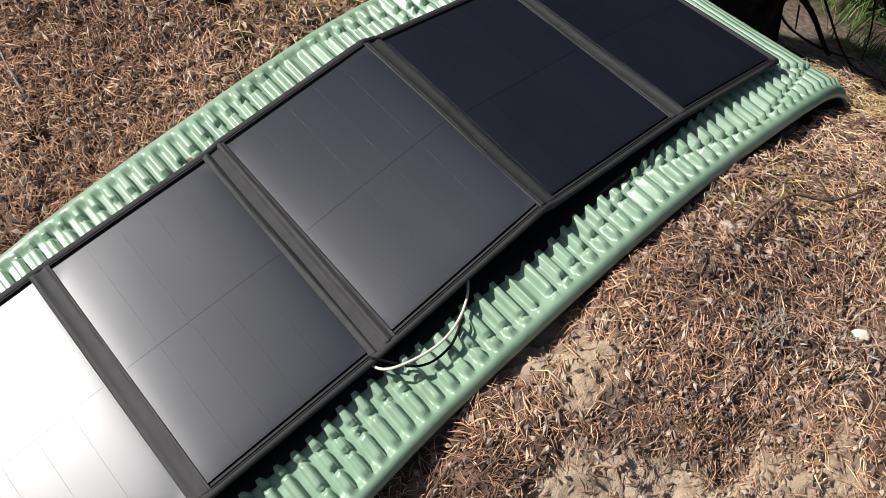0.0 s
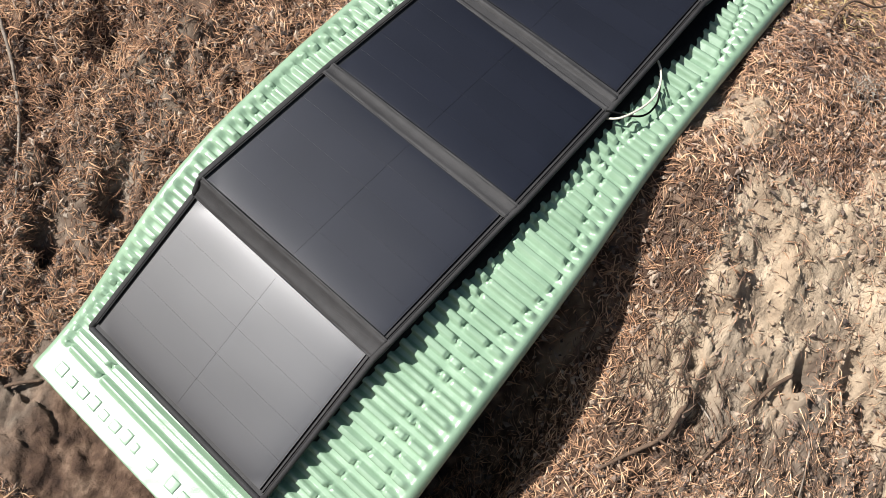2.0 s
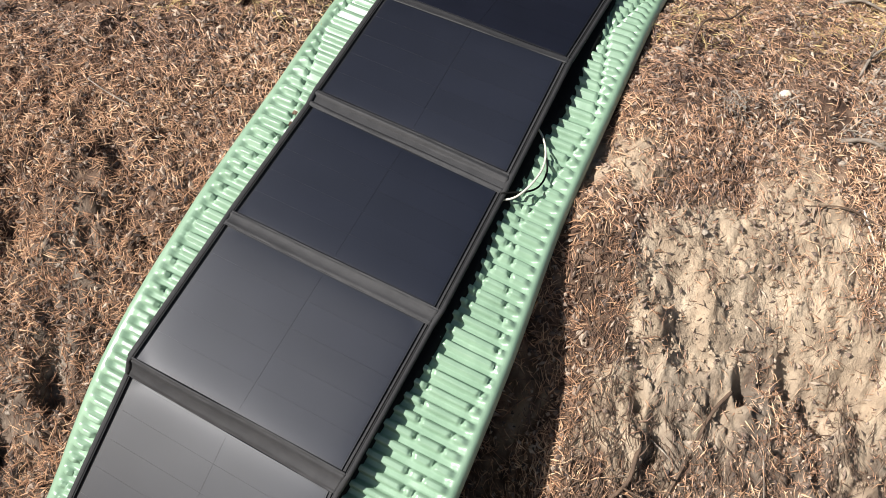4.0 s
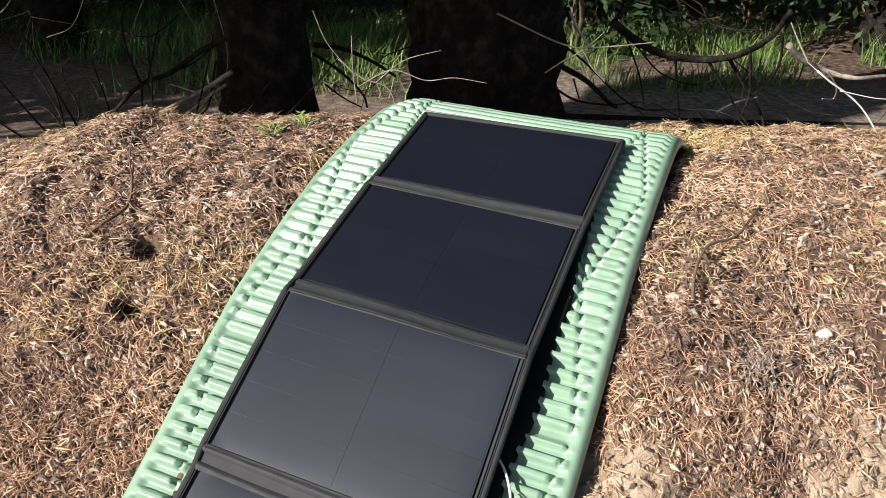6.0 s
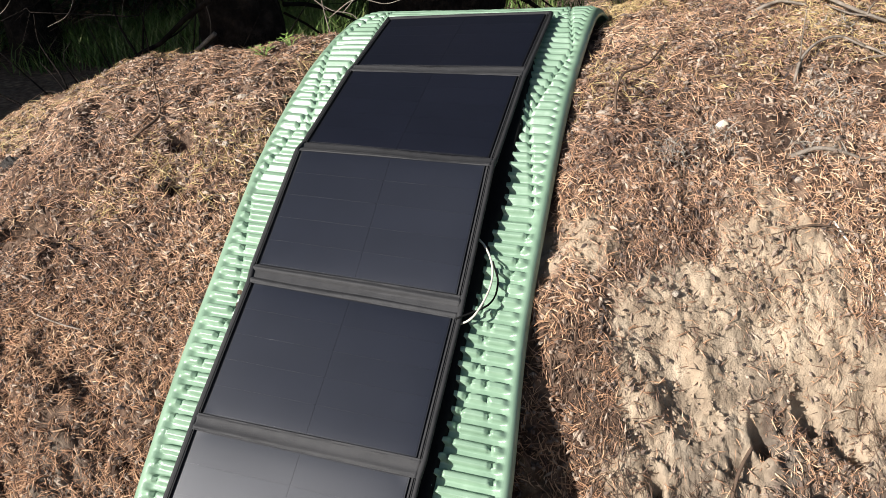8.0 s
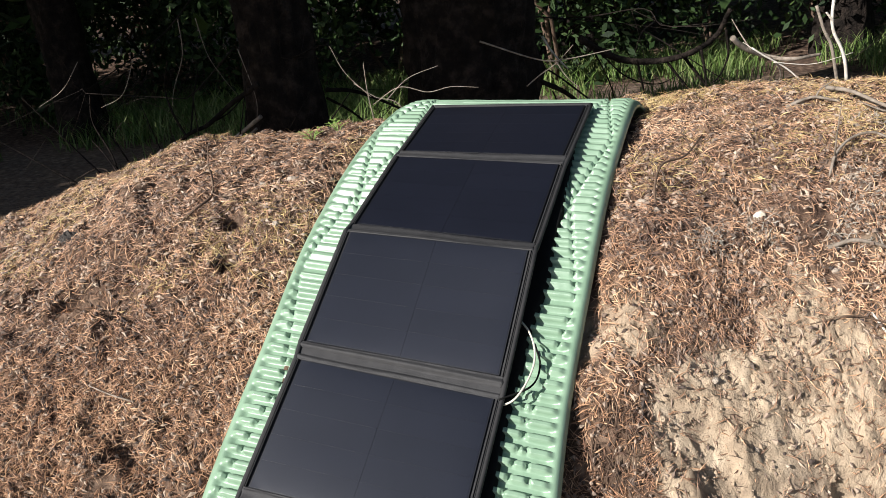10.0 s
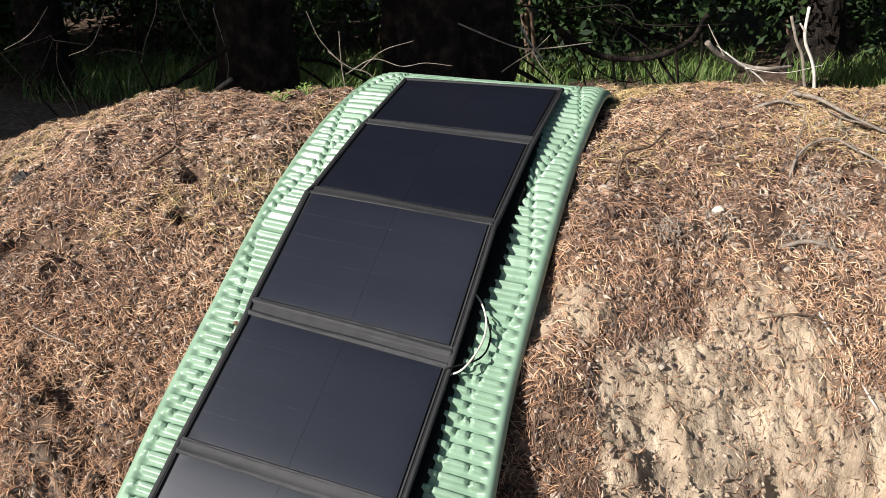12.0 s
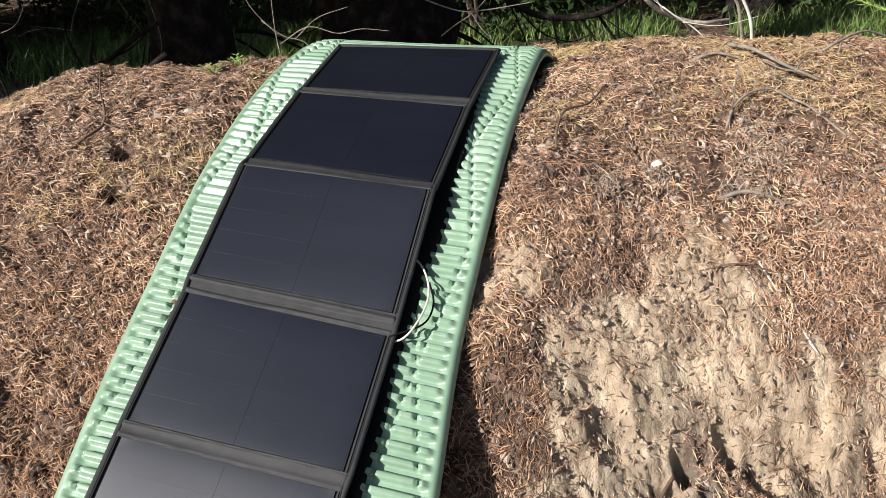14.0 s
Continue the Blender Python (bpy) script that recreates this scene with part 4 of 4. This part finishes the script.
for k in range(26):
    rng = np.random.default_rng(900 + k)
    x, y = (rng.uniform(-0.45, 0.2) if k % 2 else rng.uniform(0.95, 1.6)), rng.uniform(0.15, 1.15)
    a, ln = rng.uniform(0, 6.28), rng.uniform(0.03, 0.075)
    dx, dy = math.cos(a) * ln, math.sin(a) * ln * 0.7
    stick("twig", "small dry twig on the needle litter", [(x - dx, y - dy), (x + rng.normal() * 0.006, y + rng.normal() * 0.006), (x + dx, y + dy)], 0.0016, 0.0011, (M_TWIG, M_DEADWOOD)[k % 3 == 0], (0.004, 0.005), 0, 50 + k)["group"] = "twigs on the bank"


# ---- stones, black lumps for shaded hollows ----
def lump(name, label, category, x, y, size, mat, seed, sink=0.3, group="", rough=0.05):
    """A rough rounded stone or chunk half sunk in the litter."""
    rng = np.random.default_rng(seed)
    n, m = 11, 14
    th, ph = np.meshgrid(np.linspace(0, np.pi, n), np.arange(m) * 2 * np.pi / m, indexing="ij")
    d = np.stack([np.sin(th) * np.cos(ph), np.sin(th) * np.sin(ph), np.cos(th)], -1)
    k = rng.normal(size=(6, 3)) * 1.6
    off = sum(np.sin(d @ k[j] * 1.4 + j) for j in range(6)) * 0.07
    off = off + rough * rng.normal(size=off.shape) * (np.sin(th) > 0.05)
    off[0], off[-1] = off[0, 0], off[-1, 0]
    z = float(ground_z(x, y))
    v = d * (1 + off)[..., None] * np.asarray(size) + np.array([x, y, z + size[2] * (1 - 2 * sink)])
    i = np.arange(n * m).reshape(n, m)
    q = np.stack([i[:-1], i[1:], np.roll(i, -1, 1)[1:], np.roll(i, -1, 1)[:-1]], -1).reshape(-1, 4)
    ob = new(name, mesh_of(name, v.reshape(-1, 3), q, mat, False))
    return tagged(ob, label, category, group)


lump("stone", "small white chip of stone on the needles", "stone", 1.106, 0.672, (0.012, 0.009, 0.009), M_CHIP, 1)
for k, (x, y, s) in enumerate([(0.254, 0.884, 0.011), (0.238, 0.75, 0.008), (0.905, 0.69, 0.011), (0.925, 0.665, 0.008), (0.96, 0.40, 0.006), (-0.016, 0.261, 0.007), (1.01, 0.345, 0.006),
                               (0.20, 0.86, 0.008), (0.215, 0.80, 0.007), (1.122, 0.604, 0.006), (0.06, 0.70, 0.006), (1.20, 0.56, 0.007), (1.46, 0.86, 0.009), (1.36, 0.905, 0.008)]):
    lump("stone", "small dull stone half sunk in the litter", "stone", x, y, (s, s * 0.85, s * 0.75), M_STONE, 20 + k, 0.3, "stones on the bank")
# two black lumps added where the hollows of the bank are dark
lump("hole_shade", "black lump in place of the shade in a burrow hole", "pine cone", 0.163, 0.780, (0.014, 0.009, 0.008), M_HOLLOW_SHADE, 41, rough=0.14)
lump("hollow_shade", "small black lump in place of a shaded hollow", "burnt wood", -0.19, 0.815, (0.020, 0.014, 0.013), M_HOLLOW_SHADE, 44, 0.4, rough=0.15)


def lichen_spots(rng, count):
    c = np.array([(1.012, 0.615), (1.098, 0.644), (1.308, 0.748), (1.273, 0.687), (1.0, 0.583), (1.24, 0.62), (1.33, 0.70), (1.40, 0.93)])
    p = c[rng.integers(0, len(c), count)] + rng.normal(size=(count, 2)) * 0.022
    return p[:, 0], p[:, 1]


needles("grey_lichen", 1000, M_LICHEN, 704, 0.006, 0.022, 0.0011, "pale grey lichen tufts among the needles", lichen_spots, 0.8)["category"] = "lichen"


# ---- small plants and dead wood by the crest ----
def seedling(x, y, seed, n=9):
    thing = tagged(new("seedling"), "small fresh green seedling on the crest", "plant")
    rng = np.random.default_rng(seed)
    z = float(ground_z(x, y))
    stems, verts, quads = [], [], []
    for k in range(n):
        a, h = rng.uniform(0, 6.28), rng.uniform(0.010, 0.026)
        tip = np.array([x + math.cos(a) * h * 0.9, y + math.sin(a) * h * 0.9, z + h])
        stems.append(tube(np.array([(x, y, z - 0.003), tip * 0.5 + np.array([x, y, z + 0.01]) * 0.5, tip]), 0.0009, 5))
        for s in (-1, 1):
            d = np.array([math.cos(a + s * 0.7), math.sin(a + s * 0.7), 0.25]) * rng.uniform(0.009, 0.015)
            w = np.cross(d, (0, 0, 1)) * 0.28
            quads.append(np.arange(4) + 4 * len(verts))
            verts.append([tip, tip + d * 0.5 + w, tip + d, tip + d * 0.5 - w])
    for v, f in stems:
        part("stem", mesh_of("stem", v, f, M_PLANT), thing)
    for vv in verts:
        part("leaf", mesh_of("leaf", np.array(vv), np.array([[0, 1, 2, 3]]), M_PLANT, False), thing)


seedling(0.262, 1.115, 1)
seedling(0.318, 1.135, 2, 7)


def dead_branch(label, lines, mat, category="branch", seed=0, slim=0.6):
    """A dead branch of several forks, each given by its course and thickness."""
    thing = tagged(new("dead_branch"), label, category)
    for k, (pts, r0, r1) in enumerate(lines):
        line = smooth_line(pts, 8 * len(pts))
        v, f = tube(line, np.linspace(r0, r1, len(line)) * slim, 7, 0.2, seed + k)
        part("fork" if k else "stem", mesh_of("fork" if k else "stem", v, f, mat), thing)


dead_branch("bleached forked stick standing behind the crest", [([(1.70, 1.75, 0.50), (1.679, 1.75, 0.769), (1.636, 1.75, 0.881), (1.635, 1.75, 0.97)], 0.006, 0.005), ([(1.636, 1.75, 0.90), (1.614, 1.745, 0.925)], 0.005, 0.003)], M_BLEACHED, seed=1, slim=0.9)
dead_branch("dark bare stick standing behind the crest", [([(1.70, 1.74, 0.48), (1.643, 1.75, 0.80), (1.614, 1.75, 0.873), (1.588, 1.75, 0.945)], 0.006, 0.005)], M_DEADWOOD, seed=2, slim=0.9)
dead_branch("bleached stick leaning behind the crest", [([(1.40, 1.70, 0.855), (1.429, 1.70, 0.834), (1.526, 1.70, 0.763), (1.62, 1.66, 0.62)], 0.0042, 0.003), ([(1.46, 1.7, 0.81), (1.56, 1.68, 0.80), (1.66, 1.66, 0.825)], 0.002, 0.001), ([(1.42, 1.7, 0.84), (1.38, 1.72, 0.87)], 0.002, 0.001)], M_BLEACHED, seed=3)
dead_branch("thin grey brushwood behind the head of the pad", [([(0.45, 1.50, 0.70), (0.434, 1.5, 0.828), (0.37, 1.5, 0.86), (0.319, 1.5, 0.90)], 0.003, 0.0015), ([(0.36, 1.5, 0.80), (0.352, 1.5, 0.87), (0.35, 1.5, 0.95)], 0.003, 0.0012), ([(0.362, 1.5, 0.84), (0.435, 1.5, 0.879), (0.508, 1.49, 0.862), (0.57, 1.48, 0.872), (0.64, 1.47, 0.866)], 0.0025, 0.0012), ([(0.40, 1.5, 0.85), (0.46, 1.5, 0.90), (0.54, 1.5, 0.925)], 0.002, 0.001), ([(0.36, 1.5, 0.86), (0.30, 1.5, 0.93), (0.27, 1.5, 1.0)], 0.002, 0.001)], M_DEADWOOD, seed=4)
dead_branch("grey dead bough before the thick trunk", [([(0.66, 2.15, 0.87), (0.839, 2.1, 0.804), (0.93, 2.1, 0.796), (1.093, 2.1, 0.815)], 0.005, 0.0025), ([(0.80, 2.1, 0.72), (0.841, 2.1, 0.75), (0.904, 2.1, 0.79), (0.956, 2.1, 0.84)], 0.004, 0.002), ([(0.90, 2.1, 0.79), (0.93, 2.1, 0.74), (0.97, 2.1, 0.70)], 0.004, 0.002)], M_DEADWOOD, seed=5)
dead_branch("dark arching dead bough with twigs hanging to the ground", [([(0.998, 2.270, 0.830), (1.083, 2.300, 0.768), (1.176, 2.330, 0.724), (1.297, 2.270, 0.730), (1.400, 2.300, 0.749), (1.475, 2.330, 0.790), (1.499, 2.270, 0.877)], 0.0130, 0.0080), ([(1.189, 2.270, 0.737), (1.212, 2.300, 0.644), (1.242, 2.330, 0.525)], 0.0040, 0.0020), ([(1.284, 2.270, 0.730), (1.351, 2.300, 0.640), (1.427, 2.330, 0.544), (1.468, 2.270, 0.503)], 0.0050, 0.0030), ([(1.354, 2.300, 0.728), (1.438, 2.330, 0.616), (1.498, 2.360, 0.537), (1.498, 2.300, 0.490)], 0.0060, 0.0040), ([(1.405, 2.270, 0.752), (1.431, 2.300, 0.625), (1.427, 2.330, 0.544)], 0.0050, 0.0030), ([(1.487, 2.270, 0.812), (1.504, 2.300, 0.722), (1.484, 2.330, 0.644), (1.437, 2.270, 0.634)], 0.0050, 0.0020), ([(0.862, 2.270, 0.695), (0.944, 2.300, 0.643), (1.014, 2.330, 0.575), (1.033, 2.270, 0.576)], 0.0090, 0.0060), ([(0.898, 2.270, 0.659), (0.923, 2.300, 0.589)], 0.0030, 0.0020), ([(1.040, 2.270, 0.790), (1.094, 2.300, 0.674), (1.127, 2.330, 0.570)], 0.0030, 0.0020), ([(1.076, 2.300, 0.759), (1.166, 2.330, 0.669), (1.280, 2.360, 0.629), (1.361, 2.300, 0.683)], 0.0030, 0.0015), ([(0.841, 2.270, 0.631), (0.915, 2.300, 0.584), (1.024, 2.330, 0.564), (1.132, 2.270, 0.594), (1.238, 2.300, 0.538)], 0.0040, 0.0020)], M_SHADED_BARK, seed=6, slim=1.0)
dead_branch("bleached bough sloping down behind the crest", [([(1.493, 2.220, 0.792), (1.550, 2.250, 0.745), (1.632, 2.280, 0.707), (1.694, 2.220, 0.703), (1.798, 2.250, 0.704)], 0.0100, 0.0050), ([(1.618, 2.220, 0.722), (1.664, 2.250, 0.665), (1.674, 2.280, 0.622), (1.619, 2.220, 0.638)], 0.0030, 0.0020), ([(1.557, 2.220, 0.745), (1.526, 2.250, 0.802), (1.508, 2.280, 0.843)], 0.0030, 0.0015)], M_DEADWOOD, seed=25, slim=1.0)
dead_branch("pale thin sticks on the bare ground", [([(0.896, 2.570, 0.797), (0.935, 2.600, 0.728), (0.991, 2.630, 0.657)], 0.0050, 0.0030), ([(1.413, 2.570, 0.480), (1.476, 2.600, 0.504), (1.556, 2.630, 0.517)], 0.0040, 0.0020)], M_BLEACHED, seed=26, slim=1.0)
dead_branch("dark dead bough drooping from the trunk to the ground", [([(-0.029, 1.920, 0.842), (-0.131, 1.950, 0.783), (-0.225, 1.980, 0.718), (-0.283, 1.920, 0.702), (-0.376, 1.950, 0.618), (-0.455, 1.980, 0.523)], 0.0090, 0.0040), ([(-0.221, 1.970, 0.721), (-0.158, 2.000, 0.746), (-0.099, 2.030, 0.795)], 0.0030, 0.0020), ([(-0.283, 1.920, 0.702), (-0.322, 1.950, 0.784), (-0.337, 1.980, 0.852), (-0.293, 1.920, 0.938)], 0.0040, 0.0020), ([(-0.283, 1.920, 0.702), (-0.303, 1.950, 0.613), (-0.329, 1.980, 0.519)], 0.0030, 0.0020), ([(-0.280, 1.960, 0.698), (-0.256, 1.990, 0.807), (-0.233, 2.020, 0.892)], 0.0030, 0.0015), ([(-0.363, 1.920, 0.628), (-0.367, 1.950, 0.569), (-0.335, 1.980, 0.536)], 0.0020, 0.0010)], M_SHADED_BARK, seed=21, slim=1.0)
dead_branch("grey brushwood leaning on the foot of the trunk", [([(-0.044, 1.950, 0.735), (-0.152, 1.980, 0.665), (-0.264, 2.010, 0.603), (-0.327, 1.950, 0.576)], 0.0070, 0.0030), ([(-0.074, 1.990, 0.689), (-0.178, 2.020, 0.611), (-0.269, 2.050, 0.539), (-0.275, 1.990, 0.526)], 0.0050, 0.0020), ([(-0.101, 1.970, 0.678), (-0.165, 2.000, 0.602), (-0.215, 2.030, 0.523)], 0.0030, 0.0015), ([(-0.142, 1.950, 0.674), (-0.228, 1.980, 0.686), (-0.227, 2.010, 0.645)], 0.0030, 0.0010), ([(-0.209, 2.000, 0.633), (-0.276, 2.030, 0.563), (-0.326, 2.060, 0.508)], 0.0030, 0.0015)], M_DEADWOOD, seed=22, slim=1.0)
dead_branch("bare dark shrub of thin upright twigs", [([(-0.540, 1.970, 0.514), (-0.562, 2.000, 0.636), (-0.612, 2.030, 0.747), (-0.576, 1.970, 0.847)], 0.0040, 0.0020), ([(-0.542, 1.970, 0.581), (-0.585, 2.000, 0.644), (-0.630, 2.030, 0.690)], 0.0030, 0.0015), ([(-0.565, 2.020, 0.496), (-0.529, 2.050, 0.572), (-0.574, 2.080, 0.678), (-0.512, 2.020, 0.745)], 0.0030, 0.0010), ([(-0.533, 1.970, 0.540), (-0.608, 2.000, 0.602), (-0.720, 2.030, 0.563)], 0.0040, 0.0020), ([(-0.518, 1.970, 0.532), (-0.494, 2.000, 0.556), (-0.476, 2.030, 0.597)], 0.0030, 0.0010)], M_SHADED_BARK, seed=23, slim=1.0)
dead_branch("dark broken boughs lying beyond the trunk", [([(0.118, 2.270, 0.736), (0.207, 2.300, 0.717), (0.288, 2.330, 0.674), (0.364, 2.270, 0.649)], 0.0080, 0.0040), ([(0.111, 2.300, 0.702), (0.182, 2.330, 0.644), (0.247, 2.360, 0.566), (0.272, 2.300, 0.539)], 0.0050, 0.0030), ([(0.148, 2.270, 0.616), (0.202, 2.300, 0.564), (0.250, 2.330, 0.529)], 0.0030, 0.0020)], M_SHADED_BARK, seed=24, slim=1.0)
dead_branch("tangle of thin dead twigs hanging by the trunk", [([(-0.26, 2.0, 1.05), (-0.268, 2.0, 0.941), (-0.316, 2.0, 0.838), (-0.34, 2.0, 0.76)], 0.003, 0.0012), ([(-0.20, 1.98, 1.05), (-0.191, 2.0, 0.941), (-0.163, 2.0, 0.874), (-0.12, 2.0, 0.80)], 0.0025, 0.001), ([(-0.08, 1.95, 0.95), (-0.051, 1.95, 0.80), (-0.06, 1.95, 0.72)], 0.0025, 0.001), ([(-0.42, 2.0, 0.95), (-0.482, 2.0, 0.837), (-0.56, 2.0, 0.80)], 0.0025, 0.001), ([(-0.60, 2.0, 0.95), (-0.669, 2.0, 0.869), (-0.76, 2.0, 0.82)], 0.0025, 0.001)], M_DEADWOOD, seed=7)
dead_branch("dark dead shrub with many bare twigs", [([(-0.34, 1.75, 0.45), (-0.30 + 0.09 * (k - 3), 1.75, 0.62), (-0.34 + 0.17 * (k - 3), 1.72 + 0.03 * (k % 2), 0.85 + 0.05 * (k % 3))], 0.006, 0.002) for k in range(8)], M_SHADED_BARK, seed=8)
# rod added for the dark line along a rut's edge
dead_branch("thin dark rod standing in for the rut edge across the bare ground", [([(0.95, 3.22, 0.235), (1.6, 3.20, 0.24), (2.3, 3.22, 0.24), (3.4, 3.2, 0.24)], 0.014, 0.011)], M_SHADED_BARK, "pole", seed=9, slim=1.0)


def sapling(x, y, seed):
    """A small conifer shoot with needle tufts."""
    thing = tagged(new("conifer_sapling"), "young conifer with bright green and browning needles", "sapling")
    rng = np.random.default_rng(seed)
    z = float(ground_z(x, y))
    v, f = tube(smooth_line([(x, y, z - 0.02), (x + 0.01, y, z + 0.15), (x, y, z + 0.34)], 12), np.linspace(0.006, 0.002, 12), 6)
    part("stem", mesh_of("stem", v, f, M_TWIG), thing)
    for k in range(14):
        h = 0.06 + 0.27 * k / 14
        a = k * 2.4
        ln = 0.16 * (1 - 0.6 * k / 14)
        d = np.array([math.cos(a), math.sin(a), 0.25]) * ln
        base = np.array([x, y, z + h])
        n = 90
        fr = rng.random(n)[:, None]
        p = base + d * (0.2 + 0.8 * fr)
        q = d / ln * 0.5 + rng.normal(size=(n, 3)) * 0.5
        q *= 0.035 / np.linalg.norm(q, axis=1)[:, None]
        w = np.cross(q, rng.normal(size=(n, 3)))
        w *= 0.0011 / np.linalg.norm(w, axis=1)[:, None]
        vv = np.stack([p - w, p + w, p + q], 1).reshape(-1, 3)
        bv, (bq, bt) = tube(np.array([base, base + d * 0.5, base + d]), np.array([0.003, 0.002, 0.001]), 5)
        part("bough", mesh_of("bough", np.concatenate([bv, vv]), [bq, np.concatenate([bt, np.arange(n * 3).reshape(-1, 3) + len(bv)])], M_STRAW if k == 9 else M_PLANT, False), thing)


sapling(1.86, 1.30, 5)
